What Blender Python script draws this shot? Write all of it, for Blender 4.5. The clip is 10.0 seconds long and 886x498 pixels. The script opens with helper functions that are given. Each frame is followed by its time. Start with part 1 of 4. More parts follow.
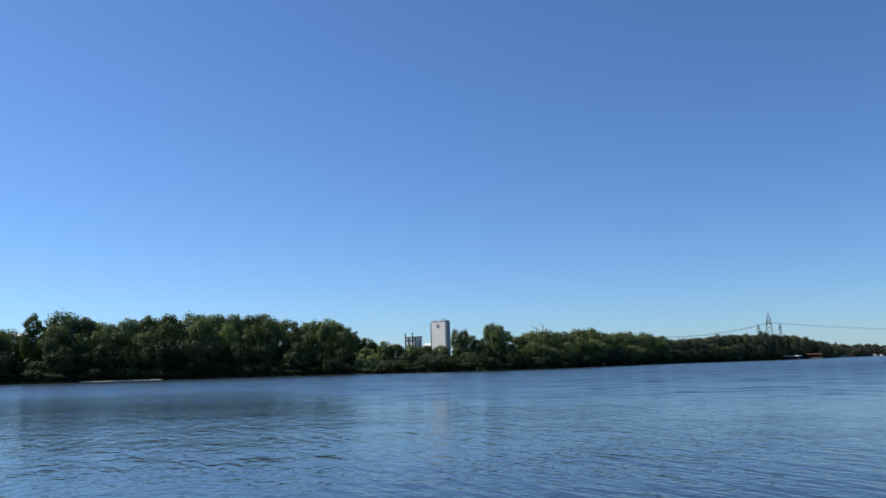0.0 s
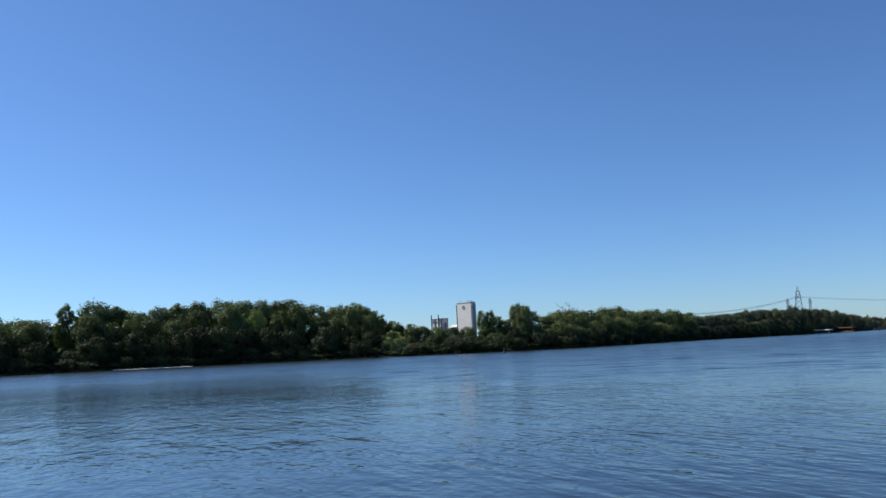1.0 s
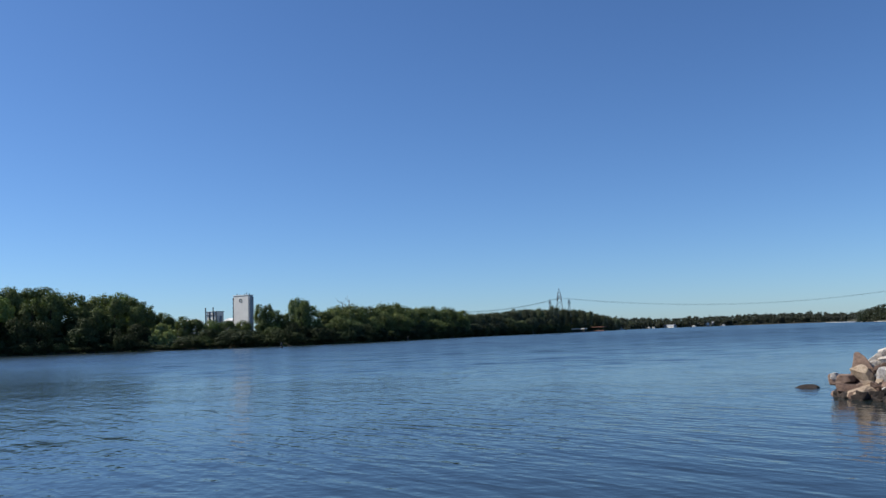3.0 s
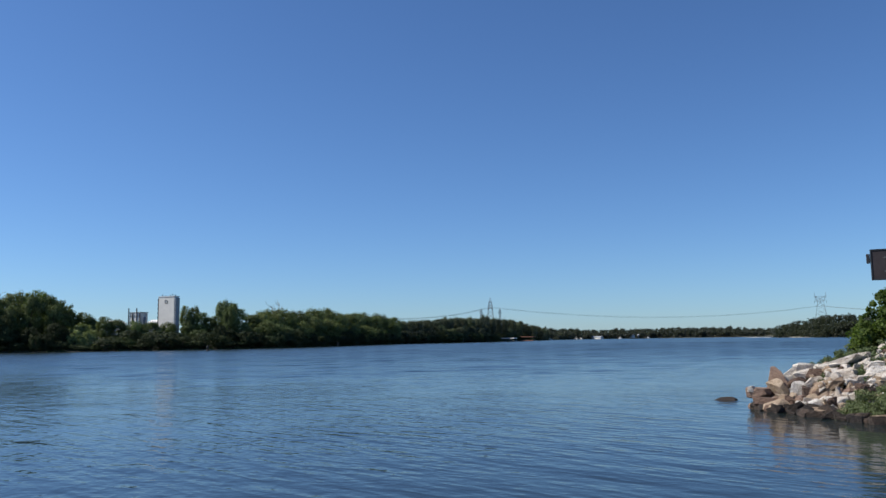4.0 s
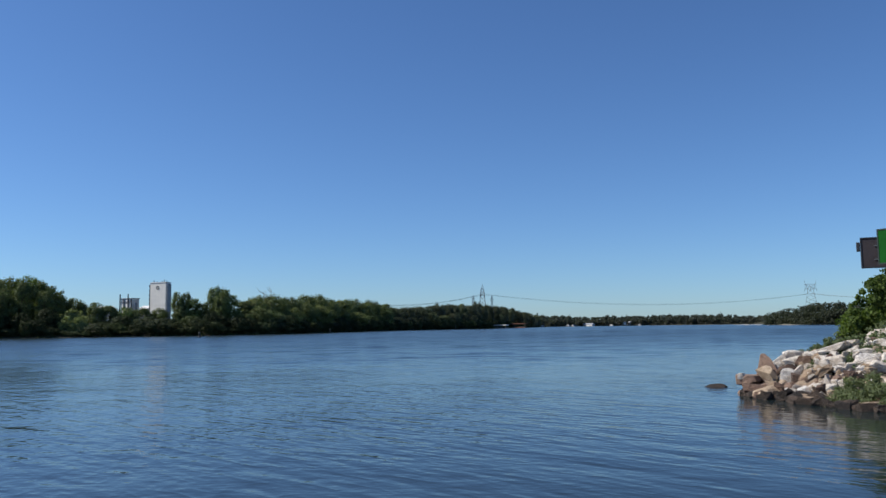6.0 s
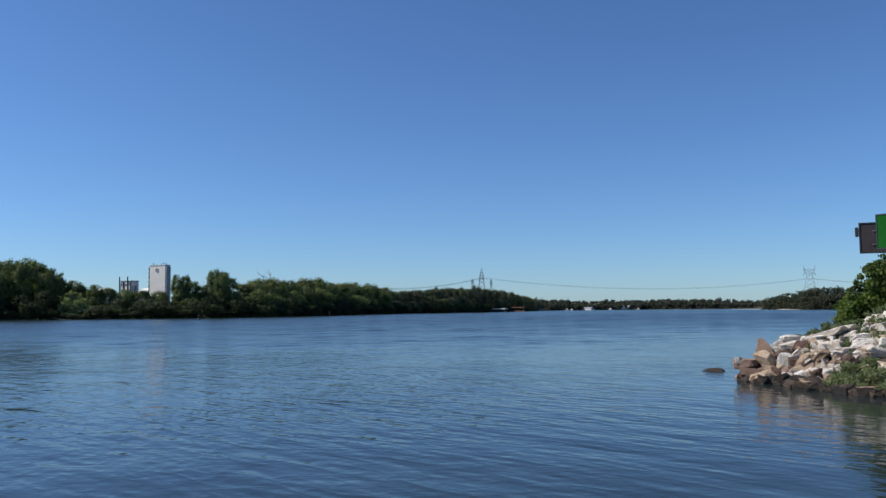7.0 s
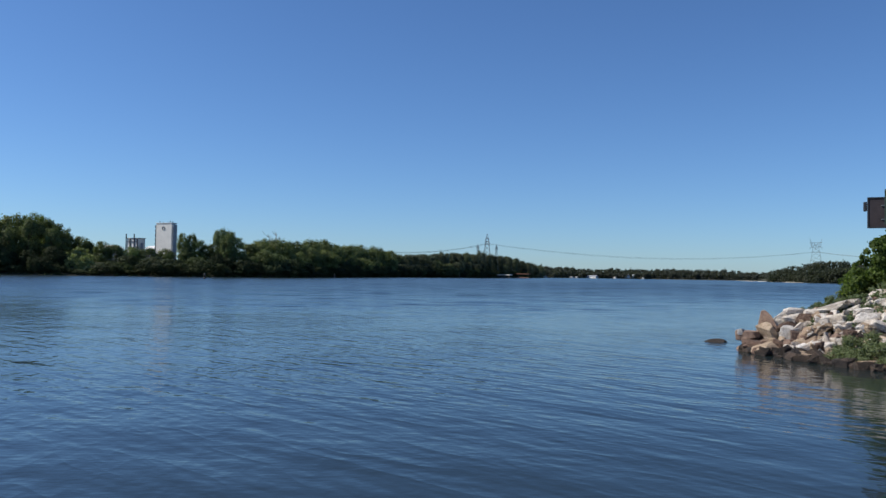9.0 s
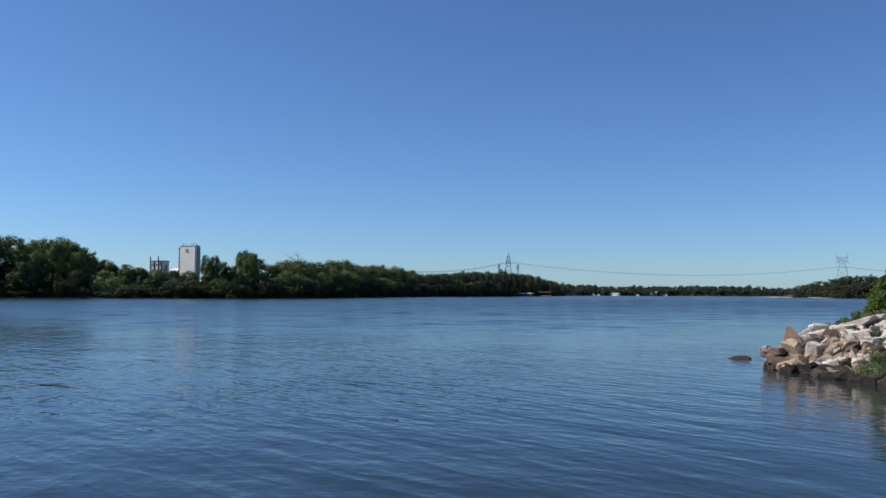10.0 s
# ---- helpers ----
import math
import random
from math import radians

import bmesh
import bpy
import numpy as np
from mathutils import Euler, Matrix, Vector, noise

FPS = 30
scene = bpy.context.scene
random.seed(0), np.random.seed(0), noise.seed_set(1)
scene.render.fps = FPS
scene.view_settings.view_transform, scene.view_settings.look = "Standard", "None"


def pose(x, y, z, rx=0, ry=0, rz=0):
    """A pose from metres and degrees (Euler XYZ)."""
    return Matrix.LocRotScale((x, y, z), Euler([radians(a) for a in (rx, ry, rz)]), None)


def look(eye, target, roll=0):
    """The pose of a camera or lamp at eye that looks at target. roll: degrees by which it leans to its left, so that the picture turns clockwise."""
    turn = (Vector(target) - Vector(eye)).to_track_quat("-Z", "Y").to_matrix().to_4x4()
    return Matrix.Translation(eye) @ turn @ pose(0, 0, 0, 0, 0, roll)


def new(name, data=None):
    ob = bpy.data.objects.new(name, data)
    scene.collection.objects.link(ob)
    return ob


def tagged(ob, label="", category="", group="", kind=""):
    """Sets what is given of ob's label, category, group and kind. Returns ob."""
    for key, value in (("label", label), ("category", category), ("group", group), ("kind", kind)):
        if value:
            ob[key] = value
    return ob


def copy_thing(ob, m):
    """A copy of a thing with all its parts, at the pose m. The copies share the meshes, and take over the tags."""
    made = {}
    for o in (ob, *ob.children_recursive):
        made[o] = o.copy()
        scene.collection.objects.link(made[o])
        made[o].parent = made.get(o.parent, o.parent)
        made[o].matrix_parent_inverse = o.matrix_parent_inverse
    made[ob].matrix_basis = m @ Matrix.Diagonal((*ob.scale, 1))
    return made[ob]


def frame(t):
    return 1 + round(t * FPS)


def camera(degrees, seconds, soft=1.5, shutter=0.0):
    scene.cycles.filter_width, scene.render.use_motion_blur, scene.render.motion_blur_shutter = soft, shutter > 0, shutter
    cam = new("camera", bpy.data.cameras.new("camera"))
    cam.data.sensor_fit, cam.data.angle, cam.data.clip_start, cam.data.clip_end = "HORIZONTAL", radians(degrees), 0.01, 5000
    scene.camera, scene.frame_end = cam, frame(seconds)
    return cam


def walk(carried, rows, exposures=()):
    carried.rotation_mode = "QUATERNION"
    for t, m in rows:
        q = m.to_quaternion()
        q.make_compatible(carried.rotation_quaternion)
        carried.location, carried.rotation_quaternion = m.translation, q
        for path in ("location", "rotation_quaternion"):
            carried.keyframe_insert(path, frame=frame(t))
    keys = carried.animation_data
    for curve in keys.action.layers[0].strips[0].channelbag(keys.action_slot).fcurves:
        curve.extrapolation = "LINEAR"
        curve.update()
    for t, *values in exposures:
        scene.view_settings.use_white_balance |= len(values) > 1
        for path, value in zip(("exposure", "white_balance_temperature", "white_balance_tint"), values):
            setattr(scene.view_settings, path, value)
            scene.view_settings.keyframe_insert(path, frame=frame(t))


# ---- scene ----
# Metres, z up, the river's surface at z = 0. Bearings are degrees clockwise from +y.
FOV = 58.53
EYE = 2.0
cam = camera(FOV, 10.0, soft=1.45)

# seconds, sideways sway in metres, yaw, pitch, roll
PATH = [
    (0.0, 0.000, 0.00, 8.42, -1.52), (0.1, 0.000, 0.15, 9.11, -1.57), (0.2, 0.000, 1.42, 9.16, -1.57),
    (0.3, 0.000, 0.11, 8.26, -1.48), (0.4, 0.000, -1.03, 7.79, -1.69), (0.5, 0.000, -0.18, 7.53, -1.75),
    (0.6, 0.000, 1.10, 6.97, -1.83), (0.7, 0.000, 1.14, 6.82, -1.91), (0.8, 0.000, 1.25, 6.56, -2.18),
    (0.9, 0.000, 1.31, 6.90, -2.34), (1.0, 0.000, 1.81, 7.17, -2.68), (1.2, 0.000, 0.43, 6.69, -3.01),
    (1.3, 0.000, -0.32, 6.63, -3.09), (1.5, 0.000, -0.98, 6.30, -3.43), (1.7, 0.000, -1.01, 6.44, -3.99),
    (1.8, 0.000, -2.19, 5.88, -3.85), (2.0, 0.000, -4.21, 6.46, -4.15), (2.2, -0.002, -8.69, 6.52, -3.73),
    (2.3, -0.003, -8.80, 6.37, -3.44), (2.5, -0.005, -10.07, 6.24, -3.10), (2.7, -0.007, -11.46, 6.00, -2.81),
    (2.8, -0.008, -12.40, 6.05, -2.20), (3.0, -0.010, -13.95, 6.17, -2.04), (3.1, -0.013, -14.25, 6.06, -1.73),
    (3.2, -0.015, -14.99, 6.05, -1.41), (4.3, -0.025, -19.66, 6.58, -0.92), (4.5, -0.028, -20.11, 6.47, -0.93),
    (4.7, -0.029, -20.09, 6.54, -0.92), (4.8, -0.029, -20.50, 6.41, -0.91), (5.0, -0.030, -20.33, 6.55, -0.90),
    (5.2, -0.030, -20.25, 6.46, -0.87), (5.3, -0.030, -20.13, 6.34, -0.86), (5.5, -0.030, -19.85, 6.53, -0.83),
    (5.7, -0.025, -19.37, 6.22, -0.80), (6.8, -0.005, -19.44, 4.61, -0.52), (7.0, 0.000, -19.39, 4.42, -0.49),
    (7.2, 0.002, -19.38, 4.02, -0.47), (7.3, 0.004, -19.46, 3.89, -0.47), (7.5, 0.006, -18.96, 3.12, -0.45),
    (7.8, 0.005, -19.24, 1.36, -0.16), (8.0, 0.004, -18.05, 1.06, 0.04), (8.2, 0.003, -18.51, 1.63, 0.17),
    (8.3, 0.003, -18.42, 2.33, 0.23), (8.5, 0.002, -17.48, 2.33, 0.36), (8.7, 0.004, -18.59, 1.77, 0.57),
    (8.8, 0.006, -18.89, 1.81, 0.68), (9.0, 0.008, -18.98, 1.86, 0.89), (9.2, 0.014, -18.63, 1.93, 0.63),
    (9.3, 0.016, -18.55, 1.98, 0.50), (9.5, 0.022, -17.83, 2.45, 0.24), (9.7, 0.033, -16.78, 2.58, 0.26),
    (9.8, 0.039, -16.70, 2.67, 0.27), (10.0, 0.050, -17.43, 3.23, 0.29),
]
walk(cam, [(t, pose(s * 0.74, -s * 0.67, EYE, 90 + p, 0, y) @ pose(0, 0, 0, 0, 0, r)) for t, s, y, p, r in PATH],
     exposures=[(0.0, 0.12), (2.5, 0.04), (4.5, 0.0), (10.0, -0.02)])

# ---- sky and sun ----
SUN_BEARING, SUN_HEIGHT = -69.0, 46.0
world = bpy.data.worlds.new("world")
scene.world = world
world.use_nodes = True
wn, wl = world.node_tree.nodes, world.node_tree.links
sky = wn.new("ShaderNodeTexSky")
sky.sky_type = "NISHITA"
sky.sun_disc = False
sky.sun_elevation = radians(SUN_HEIGHT)
sky.sun_rotation = radians(SUN_BEARING)
sky.altitude = 1000
sky.air_density = 1.0
sky.dust_density = 0.6
sky.ozone_density = 5.0
tint = wn.new("ShaderNodeMix")
tint.data_type, tint.blend_type = "RGBA", "MULTIPLY"
tint.inputs[0].default_value = 1.0
tint.inputs[7].default_value = (0.70, 0.90, 1.125, 1)
wl.new(sky.outputs[0], tint.inputs[6])
wl.new(tint.outputs[2], wn["Background"].inputs[0])
wn["Background"].inputs[1].default_value = 0.106
sun_data = bpy.data.lights.new("sun", "SUN")
sun_data.energy = 5.5
sun_data.angle = radians(0.5)
sun_data.color = (1.0, 0.94, 0.84)
sun = new("sun", sun_data)
sb, sh = radians(SUN_BEARING), radians(SUN_HEIGHT)
sun.matrix_world = look((900 * math.sin(sb) * math.cos(sh), 900 * math.cos(sb) * math.cos(sh), 900 * math.sin(sh)), (0, 0, 0))


# ---- materials ----
def material(name):
    m = bpy.data.materials.new(name)
    m.use_nodes = True
    return m, m.node_tree.nodes, m.node_tree.links, m.node_tree.nodes["Principled BSDF"]


def ramp(n, l, source, stops):
    r = n.new("ShaderNodeValToRGB")
    while len(r.color_ramp.elements) < len(stops):
        r.color_ramp.elements.new(0.5)
    for e, (at, c) in zip(r.color_ramp.elements, stops):
        e.position, e.color = at, (*c, 1)
    l.new(source, r.inputs[0])
    return r.outputs[0]


def noise_tex(n, l, scale, detail=4, rough=0.6, coord="Object", stretch=None, turn=0.0):
    tc = n.new("ShaderNodeTexCoord")
    src = tc.outputs[coord]
    if stretch:
        # turned first, then stretched, so that the grain itself runs along the turn
        mp = n.new("ShaderNodeMapping")
        mp.vector_type = "TEXTURE"
        mp.inputs["Scale"].default_value = tuple(1 / k for k in stretch)
        mp.inputs["Rotation"].default_value = (0, 0, radians(turn))
        l.new(src, mp.inputs[0])
        src = mp.outputs[0]
    t = n.new("ShaderNodeTexNoise")
    t.inputs["Scale"].default_value = scale
    t.inputs["Detail"].default_value = detail
    t.inputs["Roughness"].default_value = rough
    l.new(src, t.inputs["Vector"])
    return t


def mix(n, l, kind, fac, a, b):
    m = n.new("ShaderNodeMix")
    m.data_type = "RGBA"
    m.blend_type = kind
    for sock, v in ((m.inputs[0], fac), (m.inputs[6], a), (m.inputs[7], b)):
        if isinstance(v, (int, float)):
            sock.default_value = v
        elif isinstance(v, tuple):
            sock.default_value = (*v, 1)
        else:
            l.new(v, sock)
    return m.outputs[2]


def calc(n, l, op, a, b=None):
    m = n.new("ShaderNodeMath")
    m.operation = op
    for sock, v in zip(m.inputs, (a, b)):
        if isinstance(v, (int, float)):
            sock.default_value = v
        elif v is not None:
            l.new(v, sock)
    return m.outputs[0]


def bump(n, l, bsdf, height, strength, distance):
    b = n.new("ShaderNodeBump")
    b.inputs["Strength"].default_value = strength
    b.inputs["Distance"].default_value = distance
    l.new(height, b.inputs["Height"])
    l.new(b.outputs[0], bsdf.inputs["Normal"])


def weathered(name, base, dark, scale=6.0, rough=0.85, metal=0.0, relief=0.01, grain=30.0):
    """A plain surface with two scales of variation and fine relief."""
    m, n, l, b = material(name)
    big = noise_tex(n, l, scale, 5)
    fine = noise_tex(n, l, grain, 3)
    c = ramp(n, l, big.outputs[0], [(0.3, dark), (0.65, base)])
    c = mix(n, l, "MULTIPLY", 0.35, c, ramp(n, l, fine.outputs[0], [(0.25, (0.55, 0.55, 0.55)), (0.7, (1.1, 1.1, 1.1))]))
    l.new(c, b.inputs["Base Color"])
    b.inputs["Roughness"].default_value = rough
    b.inputs["Metallic"].default_value = metal
    if relief:
        bump(n, l, b, fine.outputs[0], 0.5, relief)
    return m


def foliage(name, low, mid, high, through_light=0.3, mixed=True):
    """Leaves: colour varies from plant to plant and from leaf to leaf, and some light comes through."""
    m, n, l, b = material(name)
    geo = n.new("ShaderNodeNewGeometry")
    info = n.new("ShaderNodeObjectInfo")
    clump = noise_tex(n, l, 0.35, 2)
    v = calc(n, l, "MULTIPLY", geo.outputs["Random Per Island"], 0.35)
    v = calc(n, l, "ADD", v, calc(n, l, "MULTIPLY", clump.outputs[0], 0.35))
    v = calc(n, l, "ADD", v, calc(n, l, "MULTIPLY", info.outputs["Random"], 0.42))
    c = ramp(n, l, v, [(0.2, low), (0.52, mid), (0.85, high)])
    kind = ramp(n, l, info.outputs["Random"], [(0.0, (1.0, 1.0, 1.0)), (0.5, (1.0, 1.0, 1.0)), (0.72, (1.06, 1.02, 0.95)), (0.86, (0.82, 0.92, 1.12)), (1.0, (1.04, 1.10, 0.85))])
    if mixed:
        c = mix(n, l, "MULTIPLY", 1.0, c, kind)
    l.new(c, b.inputs["Base Color"])
    b.inputs["Roughness"].default_value = 0.65
    b.inputs["Specular IOR Level"].default_value = 0.1
    tr = n.new("ShaderNodeBsdfTranslucent")
    l.new(mix(n, l, "MULTIPLY", 1.0, c, (1.08, 1.2, 0.58)), tr.inputs[0])
    ms = n.new("ShaderNodeMixShader")
    ms.inputs[0].default_value = through_light
    l.new(b.outputs[0], ms.inputs[1])
    l.new(tr.outputs[0], ms.inputs[2])
    l.new(ms.outputs[0], n["Material Output"].inputs[0])
    return m


def water_material():
    m, n, l, b = material("river_water")
    b.inputs["Base Color"].default_value = (0.015, 0.024, 0.025, 1)
    b.inputs["IOR"].default_value = 1.33

    def ridge(tex, gain):
        return calc(n, l, "MULTIPLY", calc(n, l, "ABSOLUTE", calc(n, l, "SUBTRACT", tex.outputs[0], 0.5)), -gain)

    # two trains of short wind waves that cross, fine ripples on them and smoother lanes between
    one = noise_tex(n, l, 1.0, 2, 0.5, stretch=(0.40, 1.45, 1), turn=118)
    two = noise_tex(n, l, 1.0, 2, 0.5, stretch=(0.8, 1.9, 1), turn=78)
    level = noise_tex(n, l, 1.0, 2, 0.5, stretch=(0.9, 2.0, 1), turn=-8)
    rip = noise_tex(n, l, 1.0, 2, 0.6, stretch=(3.4, 5.0, 1), turn=-20)
    swell = noise_tex(n, l, 1.0, 1, 0.5, stretch=(0.3, 0.55, 1), turn=110)
    lane = noise_tex(n, l, 1.0, 3, 0.55, stretch=(0.014, 0.055, 1), turn=4)
    patch = noise_tex(n, l, 1.0, 2, 0.5, stretch=(0.045, 0.08, 1), turn=30)
    calm = ramp(n, l, lane.outputs[0], [(0.36, (0.55, 0.55, 0.55)), (0.64, (1.1, 1.1, 1.1))])
    gust = ramp(n, l, patch.outputs[0], [(0.34, (0.5, 0.5, 0.5)), (0.66, (1.4, 1.4, 1.4))])
    soft = noise_tex(n, l, 1.0, 2, 0.45, stretch=(0.55, 1.05, 1), turn=112)
    chop = noise_tex(n, l, 1.0, 3, 0.55, stretch=(0.62, 2.1, 1), turn=106)
    h = calc(n, l, "ADD", ridge(one, 1.5), ridge(two, 0.6))
    h = calc(n, l, "ADD", h, ridge(level, 0.35))
    h = calc(n, l, "ADD", h, calc(n, l, "MULTIPLY", rip.outputs[0], 0.22))
    h = calc(n, l, "ADD", h, calc(n, l, "MULTIPLY", swell.outputs[0], 0.55))
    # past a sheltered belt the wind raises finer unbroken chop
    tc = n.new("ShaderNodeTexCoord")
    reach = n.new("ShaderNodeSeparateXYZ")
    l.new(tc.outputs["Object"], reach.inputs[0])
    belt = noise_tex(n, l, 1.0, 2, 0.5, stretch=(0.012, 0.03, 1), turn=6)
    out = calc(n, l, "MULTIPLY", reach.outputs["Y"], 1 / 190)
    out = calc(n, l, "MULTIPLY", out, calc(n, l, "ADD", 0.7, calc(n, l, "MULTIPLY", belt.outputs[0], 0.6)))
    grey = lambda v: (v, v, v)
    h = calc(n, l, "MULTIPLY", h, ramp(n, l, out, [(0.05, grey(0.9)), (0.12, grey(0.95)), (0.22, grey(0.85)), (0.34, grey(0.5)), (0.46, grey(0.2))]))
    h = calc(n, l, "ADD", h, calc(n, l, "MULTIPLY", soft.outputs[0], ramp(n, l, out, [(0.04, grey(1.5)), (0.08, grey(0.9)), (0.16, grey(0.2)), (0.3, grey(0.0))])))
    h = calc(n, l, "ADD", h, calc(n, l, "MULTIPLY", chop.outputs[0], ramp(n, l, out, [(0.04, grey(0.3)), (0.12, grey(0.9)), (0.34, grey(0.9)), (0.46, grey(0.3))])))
    h = calc(n, l, "MULTIPLY", calc(n, l, "MULTIPLY", h, calm), gust)
    # calmer water under the rock point
    side = ramp(n, l, calc(n, l, "MULTIPLY", reach.outputs["X"], 0.05), [(0.45, grey(0.0)), (0.70, grey(0.55))])
    close = ramp(n, l, calc(n, l, "MULTIPLY", reach.outputs["Y"], 0.03), [(0.55, grey(1.0)), (0.75, grey(0.0))])
    h = calc(n, l, "MULTIPLY", h, calc(n, l, "SUBTRACT", 1.0, calc(n, l, "MULTIPLY", side, close)))
    bump(n, l, b, h, 1.0, 0.043)
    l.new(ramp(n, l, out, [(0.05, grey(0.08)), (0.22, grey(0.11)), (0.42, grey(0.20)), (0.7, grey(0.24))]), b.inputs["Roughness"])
    return m


def stone(name, low, mid, high):
    m, n, l, b = material(name)
    info = n.new("ShaderNodeObjectInfo")
    big = noise_tex(n, l, 3.0, 5, 0.65)
    fine = noise_tex(n, l, 22.0, 4, 0.7)
    geo = n.new("ShaderNodeNewGeometry")
    own = calc(n, l, "FRACT", calc(n, l, "ADD", info.outputs["Random"], geo.outputs["Random Per Island"]))
    v = calc(n, l, "ADD", calc(n, l, "MULTIPLY", big.outputs[0], 0.6), calc(n, l, "MULTIPLY", own, 0.42))
    c = ramp(n, l, v, [(0.25, low), (0.5, mid), (0.78, high)])
    c = mix(n, l, "MULTIPLY", 0.6, c, ramp(n, l, fine.outputs[0], [(0.33, (0.40, 0.36, 0.32)), (0.58, (1.08, 1.06, 1.04))]))
    pit = noise_tex(n, l, 7.0, 5, 0.7)
    c = mix(n, l, "MULTIPLY", 0.5, c, ramp(n, l, pit.outputs[0], [(0.36, (0.42, 0.36, 0.32)), (0.50, (1.0, 1.0, 1.0))]))
    stain = noise_tex(n, l, 1.6, 3, 0.6)
    c = mix(n, l, "MULTIPLY", ramp(n, l, stain.outputs[0], [(0.52, (0, 0, 0)), (0.72, (0.75, 0.75, 0.75))]), c, (0.62, 0.52, 0.42))
    l.new(c, b.inputs["Base Color"])
    b.inputs["Roughness"].default_value = 0.9
    rough = noise_tex(n, l, 8.0, 6, 0.75)
    bump(n, l, b, rough.outputs[0], 0.9, 0.10)
    return m


def ground_material():
    m, n, l, b = material("bank_earth")
    big = noise_tex(n, l, 0.25, 4)
    mid = noise_tex(n, l, 2.5, 5, 0.7)
    c = mix(n, l, "MIX", ramp(n, l, big.outputs[0], [(0.4, (0, 0, 0)), (0.6, (1, 1, 1))]), (0.060, 0.050, 0.036), (0.050, 0.058, 0.026))
    c = mix(n, l, "MULTIPLY", 0.7, c, ramp(n, l, mid.outputs[0], [(0.3, (0.45, 0.45, 0.45)), (0.7, (1.2, 1.2, 1.1))]))
    l.new(c, b.inputs["Base Color"])
    b.inputs["Roughness"].default_value = 0.95
    bump(n, l, b, mid.outputs[0], 0.8, 0.08)
    return m


WATER = water_material()
EARTH = ground_material()
LEAF_WOOD = foliage("woodland_leaves", (0.042, 0.057, 0.024), (0.102, 0.130, 0.052), (0.192, 0.226, 0.092), 0.24)
# greyed woodland green: distance haze is mixed into the base colour
LEAF_HILL_HAZED = foliage("hill_leaves_hazed", (0.044, 0.052, 0.032), (0.080, 0.092, 0.056), (0.130, 0.142, 0.088), 0.22)
# narrow grey range with far haze painted into these leaves
LEAF_FAR_HAZED = foliage("distant_leaves_hazed", (0.058, 0.064, 0.054), (0.072, 0.080, 0.066), (0.088, 0.096, 0.078), 0.4, False)
LEAF_HEAD = foliage("headland_leaves", (0.036, 0.043, 0.032), (0.046, 0.054, 0.038), (0.058, 0.067, 0.046), 0.35, False)
LEAF_PALE = foliage("pale_leaves", (0.050, 0.080, 0.030), (0.085, 0.125, 0.045), (0.140, 0.180, 0.075), 0.25)
LEAF_GRASS = foliage("bank_grass", (0.15, 0.19, 0.075), (0.21, 0.25, 0.105), (0.29, 0.32, 0.15), 0.25, False)
# darkened leaf colour puts the shade at the wood's foot into the shrubs
LEAF_SCRUB_SHADED = foliage("scrub_leaves_shaded", (0.016, 0.023, 0.011), (0.036, 0.048, 0.020), (0.072, 0.088, 0.036), 0.12)
LEAF_BUSH = foliage("bush_leaves", (0.050, 0.078, 0.026), (0.125, 0.175, 0.048), (0.25, 0.30, 0.09), 0.45)
LEAF_WEED = foliage("weed_leaves", (0.062, 0.086, 0.042), (0.118, 0.154, 0.078), (0.185, 0.215, 0.125), 0.32)
BARK = weathered("bark", (0.10, 0.08, 0.06), (0.05, 0.04, 0.03), 2.0, 0.95, 0, 0.02, 14)
DEADWOOD = weathered("dead_wood", (0.30, 0.27, 0.23), (0.18, 0.15, 0.12), 2.0, 0.95, 0, 0.02, 14)
PALE_STONE = stone("pale_limestone", (0.64, 0.55, 0.46), (0.88, 0.82, 0.74), (0.93, 0.90, 0.86))
TAN_STONE = stone("tan_sandstone", (0.32, 0.23, 0.16), (0.54, 0.42, 0.30), (0.72, 0.60, 0.47))
BROWN_STONE = stone("brown_stone", (0.070, 0.044, 0.034), (0.23, 0.150, 0.112), (0.48, 0.345, 0.265))
# wet waterline stones, and painted shade for the gaps between stones
WET_AND_SHADE_STONE = stone("wet_and_shade_dark_stone", (0.016, 0.012, 0.010), (0.052, 0.039, 0.031), (0.135, 0.098, 0.075))
CONCRETE = weathered("pale_concrete", (0.82, 0.80, 0.74), (0.72, 0.70, 0.65), 0.35, 0.9, 0, 0.01, 4)
GREY_STEEL = weathered("grey_steel_cladding", (0.34, 0.36, 0.38), (0.24, 0.26, 0.28), 0.5, 0.6, 0.2, 0.0, 5)
DARK_STEEL = weathered("dark_steel", (0.05, 0.055, 0.065), (0.025, 0.028, 0.032), 1.0, 0.6, 0.3, 0.0, 8)
GALVANISED = weathered("galvanised_steel", (0.22, 0.24, 0.26), (0.15, 0.17, 0.19), 1.0, 0.55, 0.5, 0.0, 8)
WHITE_PAINT = weathered("white_paint", (0.80, 0.79, 0.76), (0.66, 0.65, 0.62), 0.8, 0.6, 0, 0.0, 6)
RUST = weathered("rusty_steel", (0.24, 0.11, 0.075), (0.13, 0.065, 0.05), 0.6, 0.85, 0.1, 0.01, 5)
CABLE = weathered("cable_aluminium", (0.14, 0.15, 0.16), (0.10, 0.11, 0.12), 1.0, 0.6, 0.3, 0.0, 8)
GREEN_BOARD = weathered("green_signal_paint", (0.009, 0.105, 0.014), (0.007, 0.080, 0.011), 1.4, 0.85, 0, 0.0, 12)
GREEN_BOARD.node_tree.nodes["Principled BSDF"].inputs["Specular IOR Level"].default_value = 0.1
